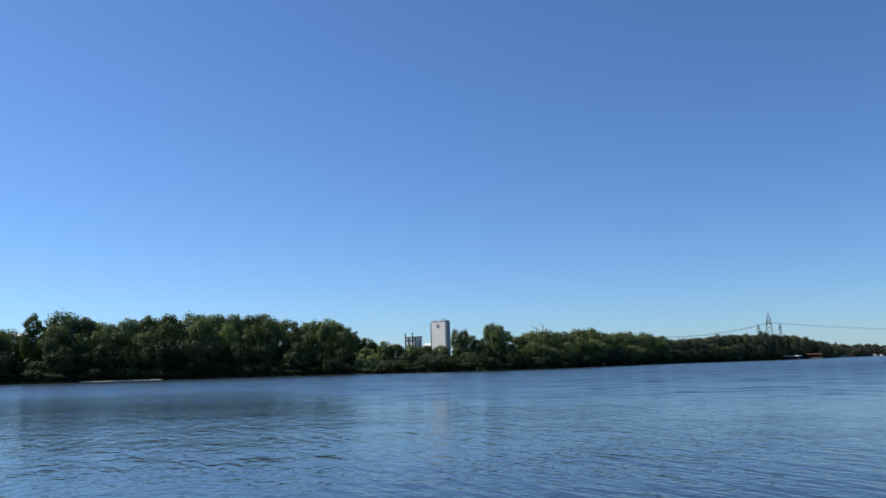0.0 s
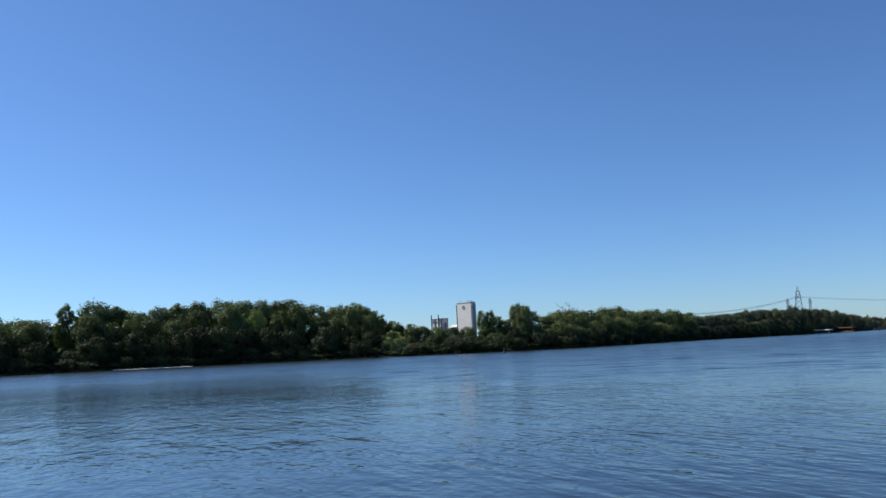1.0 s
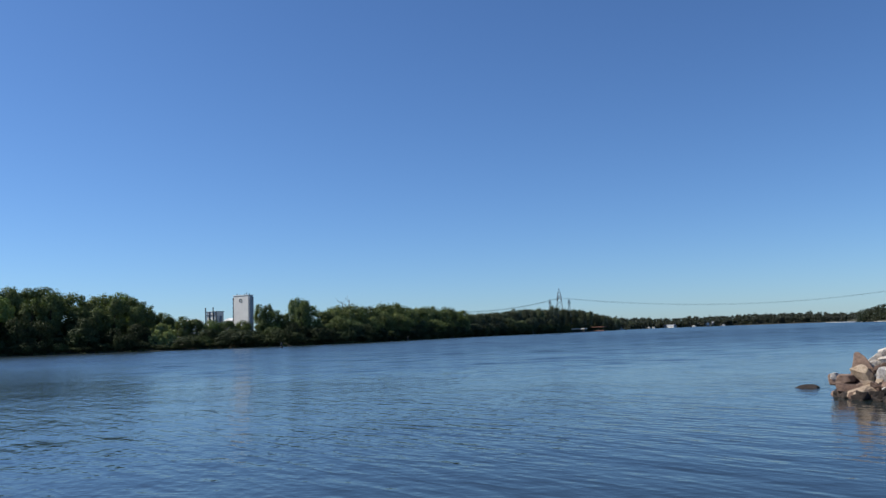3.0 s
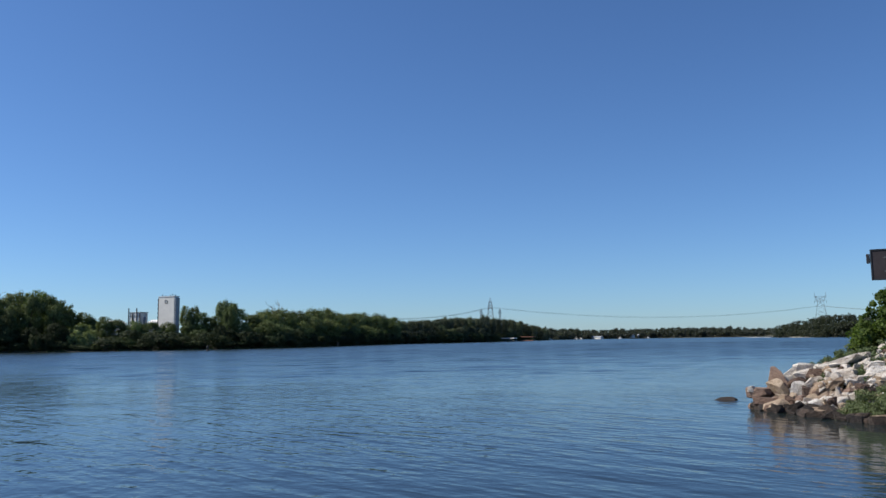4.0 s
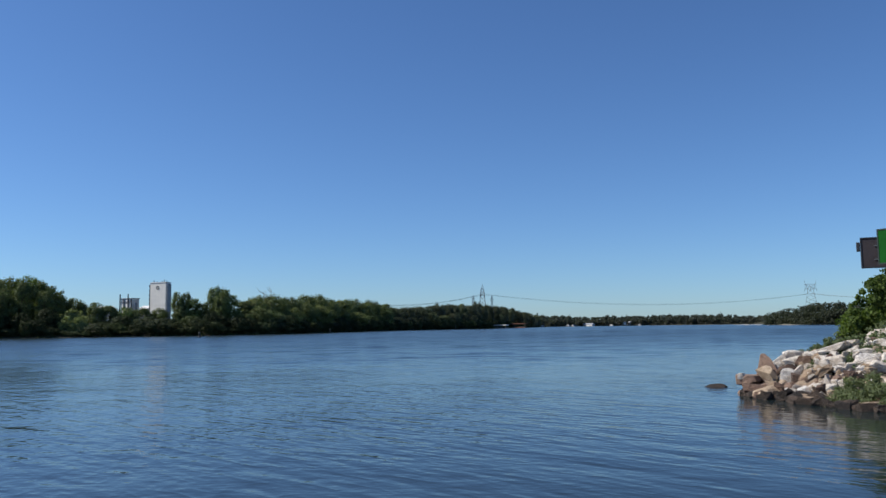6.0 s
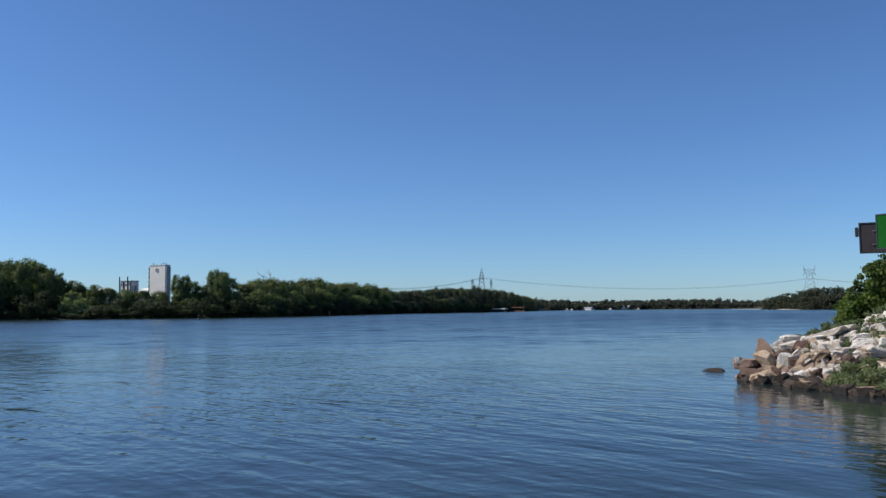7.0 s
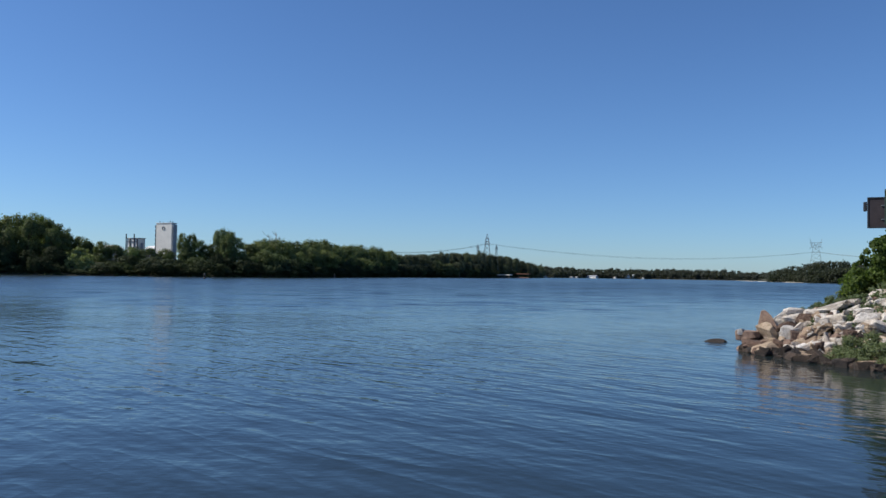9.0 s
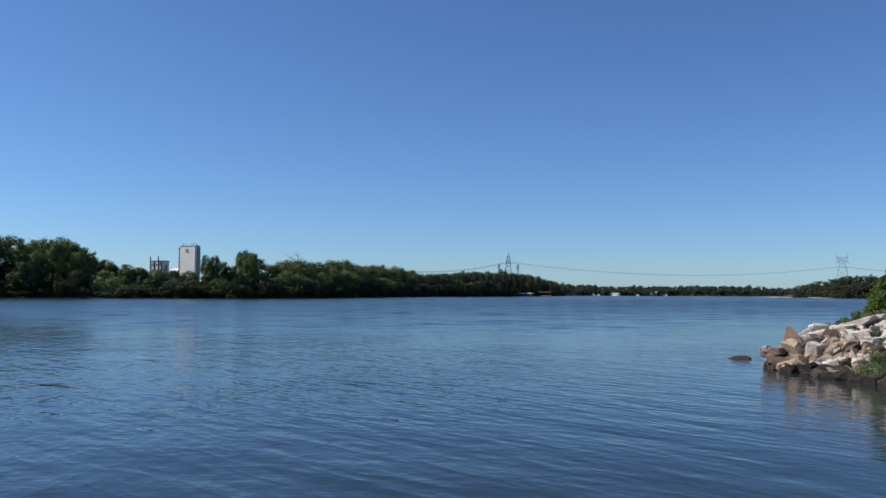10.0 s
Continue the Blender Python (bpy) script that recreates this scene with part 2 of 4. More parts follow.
GREEN_EDGE = weathered("dark_green_border", (0.008, 0.030, 0.022), (0.006, 0.020, 0.016), 3.0, 0.6, 0, 0.0, 12)
BOARD_BACK = weathered("weathered_board_back", (0.058, 0.046, 0.052), (0.036, 0.029, 0.033), 4.0, 0.8, 0, 0.004, 30)
PILE_WOOD = weathered("tarred_pile", (0.045, 0.038, 0.034), (0.022, 0.019, 0.018), 3.0, 0.9, 0, 0.01, 25)
SAND = weathered("pale_sand", (0.72, 0.68, 0.60), (0.58, 0.54, 0.46), 0.2, 0.95, 0, 0.0, 3)


# ---- mesh tools ----
class Shape:
    """Collects corners and faces of one mesh."""

    def __init__(self):
        self.v, self.f = [], []

    def tube(self, points, radii, sides=6, caps=True):
        pts = [Vector(p) for p in points]
        base = len(self.v)
        for i, p in enumerate(pts):
            d = (pts[min(i + 1, len(pts) - 1)] - pts[max(i - 1, 0)]).normalized()
            a = d.cross(Vector((0, 0, 1)))
            if a.length < 0.05:
                a = d.cross(Vector((1, 0, 0)))
            a.normalize()
            b = d.cross(a)
            for k in range(sides):
                w = 2 * math.pi * k / sides
                self.v.append(tuple(p + (a * math.cos(w) + b * math.sin(w)) * radii[i]))
        for i in range(len(pts) - 1):
            for k in range(sides):
                k2 = (k + 1) % sides
                self.f.append((base + i * sides + k, base + i * sides + k2, base + (i + 1) * sides + k2, base + (i + 1) * sides + k))
        if caps:
            self.f.append(tuple(base + k for k in reversed(range(sides))))
            self.f.append(tuple(base + (len(pts) - 1) * sides + k for k in range(sides)))
        return self

    def bar(self, a, b, w=0.1):
        return self.tube([a, b], [w * 0.7] * 2, 4)

    def box(self, c, size, turn=0.0, bevel=0.0):
        """A box with chamfered upright edges and rims when bevel is given."""
        x, y, z = (s / 2 for s in size)
        t = bevel
        ring = [(-x + t, -y), (x - t, -y), (x, -y + t), (x, y - t), (x - t, y), (-x + t, y), (-x, y - t), (-x, -y + t)] if t else [(-x, -y), (x, -y), (x, y), (-x, y)]
        levels = [(-z, 1 - t / x), (-z + t, 1), (z - t, 1), (z, 1 - t / x)] if t else [(-z, 1), (z, 1)]
        n, base = len(ring), len(self.v)
        ct, st = math.cos(turn), math.sin(turn)
        for lz, s in levels:
            for px, py in ring:
                px, py = px * s, py * s
                self.v.append((c[0] + px * ct - py * st, c[1] + px * st + py * ct, c[2] + lz))
        for i in range(len(levels) - 1):
            for k in range(n):
                k2 = (k + 1) % n
                self.f.append((base + i * n + k, base + i * n + k2, base + (i + 1) * n + k2, base + (i + 1) * n + k))
        self.f.append(tuple(base + k for k in reversed(range(n))))
        self.f.append(tuple(base + (len(levels) - 1) * n + k for k in range(n)))
        return self

    def mesh(self, name, mat, smooth=False):
        me = bpy.data.meshes.new(name)
        me.from_pydata(self.v, [], self.f)
        me.materials.append(mat)
        if smooth:
            me.polygons.foreach_set("use_smooth", [True] * len(me.polygons))
        me.update()
        return me


def part(name, shape, mat, parent, label="", smooth=False):
    ob = new(name, shape.mesh(name, mat, smooth) if isinstance(shape, Shape) else shape)
    ob.parent = parent
    return tagged(ob, label)


def thing(name, m, label, category, group="", kind=""):
    ob = new(name)
    ob.empty_display_size = 0.2
    ob.matrix_world = m
    return tagged(ob, label, category, group, kind)


def solid(name, shape, mat, m, label, category, group="", kind="", smooth=False):
    ob = new(name, shape.mesh(name, mat, smooth) if isinstance(shape, Shape) else shape)
    ob.matrix_world = m
    return tagged(ob, label, category, group, kind)


def polar(bearing, distance, z=0.0):
    return Vector((distance * math.sin(radians(bearing)), distance * math.cos(radians(bearing)), z))


def leaf_mesh(name, centres, outward, sizes, mat, rng, spread=0.8, corners=4, slim=1.0):
    """Leaves at the centres, turned roughly outward: folded with four corners, or plain sprays with three."""
    n = len(centres)
    nrm = outward + rng.normal(0, spread, (n, 3))
    nrm /= np.linalg.norm(nrm, axis=1)[:, None] + 1e-9
    a = np.cross(nrm, rng.normal(0, 1, (n, 3)))
    a /= np.linalg.norm(a, axis=1)[:, None] + 1e-9
    b = np.cross(nrm, a)
    s = sizes[:, None]
    wide = (0.55 + 0.35 * rng.random((n, 1))) * slim
    fold = 0.22 * slim * s * nrm
    if corners == 4:
        v = [centres - a * s, centres - b * s * wide - fold, centres + a * s, centres + b * s * wide - fold]
    else:
        v = [centres - a * s * 0.8, centres + a * s * 0.7 - b * s * wide, centres + a * s * rng.uniform(0.2, 1.0, (n, 1)) + b * s * wide]
    v = np.stack(v, 1).reshape(-1, 3)
    me = bpy.data.meshes.new(name)
    me.vertices.add(corners * n)
    me.vertices.foreach_set("co", v.ravel())
    me.loops.add(corners * n)
    me.loops.foreach_set("vertex_index", np.arange(corners * n, dtype=np.int32))
    me.polygons.add(n)
    me.polygons.foreach_set("loop_start", np.arange(0, corners * n, corners, dtype=np.int32))
    me.materials.append(mat)
    me.update(calc_edges=True)
    me.validate()
    return me


def clumps(rng, heads, count, squash=0.8):
    """Points on the shells of clumps (x, y, z, radius): places and outward directions."""
    h = np.array(heads, float)
    pick = rng.choice(len(h), count, p=h[:, 3] ** 2 / (h[:, 3] ** 2).sum())
    d = rng.normal(0, 1, (count, 3))
    d /= np.linalg.norm(d, axis=1)[:, None]
    r = h[pick, 3] * (0.45 + 0.6 * rng.random(count) ** 0.7)
    stray = rng.random(count) < 0.15
    r[stray] *= rng.uniform(1.0, 1.7, stray.sum())
    p = h[pick, :3] + d * r[:, None] * np.array([1, 1, squash])
    return p, d + np.array([0, 0, 0.25])


# ---- ground and river ----
BANK = [(-180, 9e3), (-100, 9e3), (-80, 300), (-33, 262), (-20, 265), (-10, 270), (3, 268), (8, 295), (13, 390), (17, 490), (22, 600),
        (24.5, 760), (26, 950), (28.5, 1150), (34, 1250), (41.3, 1250), (41.6, 730), (45, 640), (52, 600), (60, 640), (90, 640), (100, 9e3), (180, 9e3)]
SHORE = [(16.1, 19.7), (15.7, 19.1), (15.05, 17.6), (14.9, 15.2), (15.0, 13.4), (15.6, 11), (15.6, 8), (13, 4.6), (7, 2.2), (0, 1.15), (-8, 0.5), (-40, -6), (-400, -60),
         (-5000, -400), (-5000, -5000), (5000, -5000), (5000, 2800), (700, 420), (200, 128), (60, 47), (34, 31), (24, 25.3), (19, 21.8), (16.6, 20.1)]


def bank_distance(b):
    return np.interp(b, [p[0] for p in BANK], [p[1] for p in BANK])


def shore_depth(x, y):
    """Metres inland from the near shore; negative over the river."""
    best = np.full(x.shape, 1e9)
    inside = np.zeros(x.shape, bool)
    n = len(SHORE)
    for i in range(n):
        (ax, ay), (bx, by) = SHORE[i], SHORE[(i + 1) % n]
        dx, dy = bx - ax, by - ay
        t = np.clip(((x - ax) * dx + (y - ay) * dy) / (dx * dx + dy * dy), 0, 1)
        best = np.minimum(best, np.hypot(x - ax - t * dx, y - ay - t * dy))
        if ay != by:
            inside ^= ((ay > y) != (by > y)) & (x < (bx - ax) * (y - ay) / (by - ay) + ax)
    return np.where(inside, best, -best)


def ground_height(x, y):
    x, y = np.asarray(x, float), np.asarray(y, float)
    s = shore_depth(x, y)
    near = np.where(s > 0, 2.2 * np.tanh(0.182 * s.clip(0, 99)) - 0.16 * np.exp(-0.8 * s.clip(0, 99)) + 0.02 * s.clip(0, 60) * (s > 12), np.maximum(s * 0.35 - 0.16, -3))
    # the rubble heap under the stones of the point
    heap = 0.41 * np.minimum(x - 14.85, ((18.9 - y) + 0.75 * (x - 15.6)) * 1.1) - 0.20 + 0.04 * np.clip(x - 17.8, 0, 3)
    near = np.where((x > 14.5) & (x < 24) & (y > 12.5) & (y < 25), np.maximum(near, np.minimum(heap, 2.0)), near)
    r, b = np.hypot(x, y), np.degrees(np.arctan2(x, y))
    f = r - bank_distance(b)
    k = np.clip(f / 70, 0, 1)
    far = np.where(f > 0, 0.25 + 1.6 * np.clip(f / 6, 0, 1) + 4.0 * k * k * (3 - 2 * k), np.maximum(f * 0.2, -3))
    return np.maximum(near, far)


def polar_sheet(name, rings, bearings, height, mat):
    spokes = len(bearings)
    rr, bb = np.meshgrid(rings, np.radians(bearings), indexing="ij")
    x, y = rr * np.sin(bb) + 0.4, rr * np.cos(bb) - 0.3
    z = height(x, y)
    v = np.stack([x, y, z], -1).reshape(-1, 3)
    i, j = np.meshgrid(np.arange(len(rings) - 1), np.arange(spokes), indexing="ij")
    j2 = (j + 1) % spokes
    q = np.stack([i * spokes + j, (i + 1) * spokes + j, (i + 1) * spokes + j2, i * spokes + j2], -1).reshape(-1, 4)
    me = bpy.data.meshes.new(name)
    me.vertices.add(len(v))
    me.vertices.foreach_set("co", v.ravel())
    me.loops.add(q.size)
    me.loops.foreach_set("vertex_index", q.ravel().astype(np.int32)[::1])
    me.polygons.add(len(q))
    me.polygons.foreach_set("loop_start", np.arange(0, q.size, 4, dtype=np.int32))
    me.polygons.foreach_set("use_smooth", np.ones(len(q), bool))
    me.materials.append(mat)
    me.update(calc_edges=True)
    me.flip_normals()
    return new(name, me)


def rough_ground(x, y):
    z = ground_height(x, y)
    wob = np.sin(x * 2.1 + np.cos(y * 1.7)) * np.cos(y * 2.4 + np.sin(x * 1.3))
    return z + 0.06 * wob * (z > 0.05) * (np.hypot(x, y) < 200)


rings = np.concatenate([[0.0], np.geomspace(0.6, 4700, 300)])
tagged(polar_sheet("ground", rings, np.linspace(0, 360, 540, endpoint=False), rough_ground, EARTH), "brown earth and grass of the river banks", "ground", kind="structure")


WIND_FROM, WAVE_SLOPE = 30.0, 0.038
water_rings = np.concatenate([[0.05], np.geomspace(2, 29, 10), np.arange(30, 150, 0.27), np.arange(150, 300, 0.4), np.arange(300, 1300, 3.0), np.geomspace(1320, 4700, 8)])
water_bearings = np.concatenate([np.arange(-36, 62, 1.0), np.arange(62, 324, 7.0)])


def wave_height(x, y):
    """Short irregular wind waves on the open river, with long crests."""
    r = np.hypot(x, y)
    step = np.interp(r, [0, 149, 151, 299, 301, 1300, 1340, 5000], [0.27, 0.27, 0.4, 0.4, 1.4, 1.4, 0.0, 0.0])
    # the tall wood upstream shelters the water in front of it
    lee = 34 * np.clip((-x - 4) / 14, 0, 1)
    open_water = np.clip((y + 4 * np.sin(x * 0.045 + 1.0) + 3 * np.sin(x * 0.11) - WIND_FROM - lee) / 26, 0, 1)
    crest = np.random.default_rng(8).normal(0, 1, (x.shape[0], 64))
    along = np.linspace(0, 62, x.shape[1])
    k = along.astype(int)
    f = along - k
    f = f * f * (3 - 2 * f)
    return (crest[:, k] * (1 - f) + crest[:, k + 1] * f) * WAVE_SLOPE * 1.42 * step * open_water


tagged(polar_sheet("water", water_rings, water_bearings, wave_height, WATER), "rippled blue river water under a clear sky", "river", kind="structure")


def ground_at(p):
    return float(ground_height(np.array([p.x]), np.array([p.y]))[0])


# ---- trees ----
def tree_proto(kind, seed, leaf_mat, label):
    """A tree 18 m high: tapered trunk with limbs, and a crown of leaf clumps with gaps."""
    rng = np.random.default_rng(seed)
    h = 18.0
    low, wide, heads_n, leaves, size = {"round": (0.06, 4.6, 62, 6000, 0.35), "broad": (0.04, 9.0, 84, 5700, 0.55), "tall": (0.10, 3.5, 52, 5800, 0.32),
                                        "open": (0.12, 4.6, 70, 6000, 0.30), "scrub": (-0.06, 12.0, 90, 3600, 0.74)}[kind]
    ob = thing("tree", Matrix(), label, "tree", "trees on the far bank")
    heads = []
    mid, half = h * (1 + low) / 2, h * (1 - low) / 2
    lobes = rng.uniform(0.78, 1.08, 6)
    crest = rng.uniform(0.84, 1.0, 6)
    crest[rng.integers(6)] = 1.0
    for _ in range(heads_n):
        v = rng.uniform(-1, 1)
        w = rng.uniform(0, 2 * math.pi)
        k = int(w / 1.0473) % 6
        r = wide * rng.uniform(0.12, 0.25) * {"round": 1.95, "broad": 1.6, "tall": 1.9, "open": 1.25, "scrub": 1.3}[kind]
        full = (1 - abs(v) ** 2.4) ** (1 / 2.0) * rng.uniform(0.35, 1.0) ** 0.5 * lobes[k] * (wide - r * 0.5) + 0.15 * wide
        z = mid + v * (half - r * 0.8) * (crest[k] if v > 0 else 1)
        heads.append((full * math.cos(w), full * math.sin(w), z, r))
    limbs = Shape()
    top = Vector((rng.normal(0, 0.5), rng.normal(0, 0.5), h * 0.86))
    stem = [Vector((0, 0, -0.6)), Vector((0.1, 0, 2)), top * 0.5 + Vector((rng.normal(0, 0.3), 0, 0)), top]
    limbs.tube(stem, [0.42, 0.34, 0.22, 0.05], 7)
    for hx, hy, hz, r in heads[::4]:
        a = stem[1].lerp(top, max(0.05, min(0.9, hz / h - 0.25)))
        m = a.lerp(Vector((hx, hy, hz)), 0.55) + Vector((0, 0, -0.3))
        limbs.tube([a, m, Vector((hx, hy, hz))], [0.12, 0.07, 0.02], 5)
    part("trunk", limbs, BARK, ob)
    p, d = clumps(rng, heads, leaves)
    whole = (p - np.array([0, 0, h * 0.5])) / np.array([wide, wide, h * 0.5])
    whole /= np.linalg.norm(whole, axis=1)[:, None] + 1e-6
    part("crown", leaf_mesh("crown", p, 1.1 * d + 0.7 * whole, size * rng.uniform(0.6, 1.3, leaves), leaf_mat, rng, 0.5, 3), leaf_mat, ob)
    return ob


LABELS = {"round": "broad tree with a dense dark green crown on the wooded bank",
          "tall": "tall narrow green tree in the wooded river bank",
          "open": "tree with an open, gappy green crown above the bank",
          "hill": "broad tree of the wooded hill downstream, leaves greyed for haze",
          "pale": "slender tree with a pale grey-green crown above the wood",
          "scrub": "low green shrub at the water's edge, coloured dark for shade"}
PROTOS = {"round": [tree_proto("round", s, LEAF_WOOD, LABELS["round"]) for s in (1, 2, 3, 4)],
          "broad": [tree_proto("broad", s, LEAF_WOOD, LABELS["round"]) for s in (21, 22, 23)],
          "hill": [tree_proto("broad", s, LEAF_HILL_HAZED, LABELS["hill"]) for s in (24, 25, 26)],
          "tall": [tree_proto("tall", s, LEAF_WOOD, LABELS["tall"]) for s in (5, 6, 7)],
          "open": [tree_proto("open", s, LEAF_WOOD, LABELS["open"]) for s in (8, 9, 10)],
          "pale": [tree_proto("open", 11, LEAF_PALE, LABELS["pale"])],
          "scrub": [tree_proto("scrub", s, LEAF_SCRUB_SHADED, LABELS["scrub"]) for s in (12, 13, 14)]}
for kind, list_of in PROTOS.items():
    for ob in list_of:
        if kind == "scrub":
            ob.name = "shrub"
            tagged(ob, category="shrub", group="shrubs at the water's edge")
PROTO_WIDTH = {"round": 9.2, "broad": 18.0, "hill": 18.0, "tall": 7.0, "open": 9.2, "pale": 9.2, "scrub": 24.0}
used = set()


def plant(kind, bearing, distance, top, width, rng):
    """Sets a tree whose top reaches the height top above the river."""
    p = polar(bearing, distance)
    p.z = ground_at(p) - 0.1
    tall = max(1.5, top - p.z)
    if kind in ("round", "tall") and width > 0.75 * tall:
        kind = "broad"
    fresh = [o for o in PROTOS[kind] if o.name not in used]
    ob = fresh[0] if fresh else PROTOS[kind][rng.integers(len(PROTOS[kind]))]
    k = width / PROTO_WIDTH[kind]
    m = Matrix.LocRotScale(p, Euler((0, 0, rng.uniform(0, 6.28))), Vector((k, k, tall / 18.0)))
    if ob.name in used:
        return copy_thing(ob, m @ Matrix.Diagonal((*ob.scale, 1)).inverted())
    used.add(ob.name)
    ob.matrix_world = m
    return ob


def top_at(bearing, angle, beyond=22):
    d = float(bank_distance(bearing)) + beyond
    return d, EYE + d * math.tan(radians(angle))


rng = np.random.default_rng(21)
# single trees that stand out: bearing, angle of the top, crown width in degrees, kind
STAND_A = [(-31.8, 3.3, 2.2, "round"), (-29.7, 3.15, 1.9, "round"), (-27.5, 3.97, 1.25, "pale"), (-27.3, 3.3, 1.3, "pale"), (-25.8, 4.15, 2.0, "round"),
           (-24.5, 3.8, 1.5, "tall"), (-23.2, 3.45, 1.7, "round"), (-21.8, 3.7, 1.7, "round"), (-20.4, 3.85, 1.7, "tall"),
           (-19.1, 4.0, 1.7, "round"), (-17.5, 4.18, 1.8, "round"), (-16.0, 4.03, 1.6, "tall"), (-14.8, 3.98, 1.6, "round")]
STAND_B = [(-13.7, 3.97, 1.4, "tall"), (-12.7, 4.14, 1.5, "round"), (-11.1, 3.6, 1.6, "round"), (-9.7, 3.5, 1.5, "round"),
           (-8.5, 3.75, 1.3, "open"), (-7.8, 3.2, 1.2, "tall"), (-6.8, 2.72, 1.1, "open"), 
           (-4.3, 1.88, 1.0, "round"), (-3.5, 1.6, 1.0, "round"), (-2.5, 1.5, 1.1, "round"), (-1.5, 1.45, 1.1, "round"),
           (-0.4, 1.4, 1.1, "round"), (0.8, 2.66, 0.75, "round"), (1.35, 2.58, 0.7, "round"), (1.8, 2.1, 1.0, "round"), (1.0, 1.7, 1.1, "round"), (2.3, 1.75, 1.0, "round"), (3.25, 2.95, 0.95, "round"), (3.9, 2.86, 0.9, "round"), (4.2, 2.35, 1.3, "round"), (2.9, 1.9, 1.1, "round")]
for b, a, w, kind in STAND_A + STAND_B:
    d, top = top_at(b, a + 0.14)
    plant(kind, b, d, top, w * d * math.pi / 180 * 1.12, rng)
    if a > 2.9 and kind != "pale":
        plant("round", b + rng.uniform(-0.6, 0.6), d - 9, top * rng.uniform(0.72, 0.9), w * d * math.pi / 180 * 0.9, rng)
        # dark-coloured shrubs in front paint the shaded lower part of the wood
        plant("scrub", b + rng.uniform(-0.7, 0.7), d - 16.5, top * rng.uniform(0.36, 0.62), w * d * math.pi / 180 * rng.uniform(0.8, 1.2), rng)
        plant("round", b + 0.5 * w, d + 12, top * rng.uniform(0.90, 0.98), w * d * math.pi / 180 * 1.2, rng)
# the wood's low end behind the grass
for b, a, wide in ((-6.5, 2.4, 5.5), (-6.1, 2.1, 5.5), (-5.6, 2.3, 6.0), (-5.2, 1.85, 5.0), (-4.9, 1.6, 6.0)):
    plant("round", b, 318, EYE + 318 * math.tan(radians(a)), wide, rng)
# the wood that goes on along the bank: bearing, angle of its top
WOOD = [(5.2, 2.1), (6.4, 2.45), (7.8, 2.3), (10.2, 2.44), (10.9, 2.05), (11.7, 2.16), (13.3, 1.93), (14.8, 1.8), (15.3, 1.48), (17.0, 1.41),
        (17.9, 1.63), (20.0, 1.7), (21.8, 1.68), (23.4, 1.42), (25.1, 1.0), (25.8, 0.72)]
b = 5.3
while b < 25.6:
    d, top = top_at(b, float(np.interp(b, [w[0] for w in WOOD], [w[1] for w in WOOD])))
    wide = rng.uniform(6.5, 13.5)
    # hill trees carry the haze in their leaf colour
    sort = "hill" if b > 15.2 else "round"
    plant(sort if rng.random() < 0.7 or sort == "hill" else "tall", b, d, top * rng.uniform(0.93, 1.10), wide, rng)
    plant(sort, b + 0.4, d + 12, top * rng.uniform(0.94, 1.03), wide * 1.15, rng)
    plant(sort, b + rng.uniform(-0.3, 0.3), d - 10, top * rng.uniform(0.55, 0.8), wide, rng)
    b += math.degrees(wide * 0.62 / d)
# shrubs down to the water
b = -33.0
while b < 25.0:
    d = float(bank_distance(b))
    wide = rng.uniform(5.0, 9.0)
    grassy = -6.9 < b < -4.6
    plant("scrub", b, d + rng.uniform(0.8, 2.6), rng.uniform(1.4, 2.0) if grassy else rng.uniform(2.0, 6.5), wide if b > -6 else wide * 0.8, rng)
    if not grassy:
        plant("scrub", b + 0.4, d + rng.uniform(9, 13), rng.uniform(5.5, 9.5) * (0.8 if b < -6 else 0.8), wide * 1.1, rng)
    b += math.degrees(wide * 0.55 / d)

for list_of in PROTOS.values():
    for spare in [o for o in list_of if o.name not in used]:
        for o in (*spare.children_recursive, spare):
            bpy.data.objects.remove(o)


def wood_mass(name, label, row, depth, clump, leaves, size, seed, mat, low=0.0, first=2):
    """Woods too far off to count the trees: many crowns in one mesh. row: bearing, top height."""
    r = np.random.default_rng(seed)
    heads = []
    b = row[0][0]
    while b < row[-1][0]:
        top = float(np.interp(b, [q[0] for q in row], [q[1] for q in row]))
        d = float(bank_distance(b))
        for back in np.linspace(first, depth, 3):
            p = polar(b, d + back)
            t = top * (0.62 + 0.38 * back / depth) * (r.uniform(0.92, 1.03) + 0.04 * math.sin(b * 5.1) * math.sin(b * 1.7))
            z = t - clump
            while z > low:
                heads.append((p.x + r.normal(0, 0.7 * clump), p.y + r.normal(0, 0.7 * clump), z + r.normal(0, 0.2 * clump), clump * r.uniform(0.55, 1.35)))
                z -= clump * 1.3
        b += math.degrees(clump * 0.9 / d)
    p, dirs = clumps(r, heads, leaves)
    p[:, 2] = np.maximum(p[:, 2], 0.2)
    ob = new(name, leaf_mesh(name, p, dirs, size * r.uniform(0.6, 1.3, leaves), mat, r, 0.7, 3))
    return tagged(ob, label, "woods", kind="stuff")


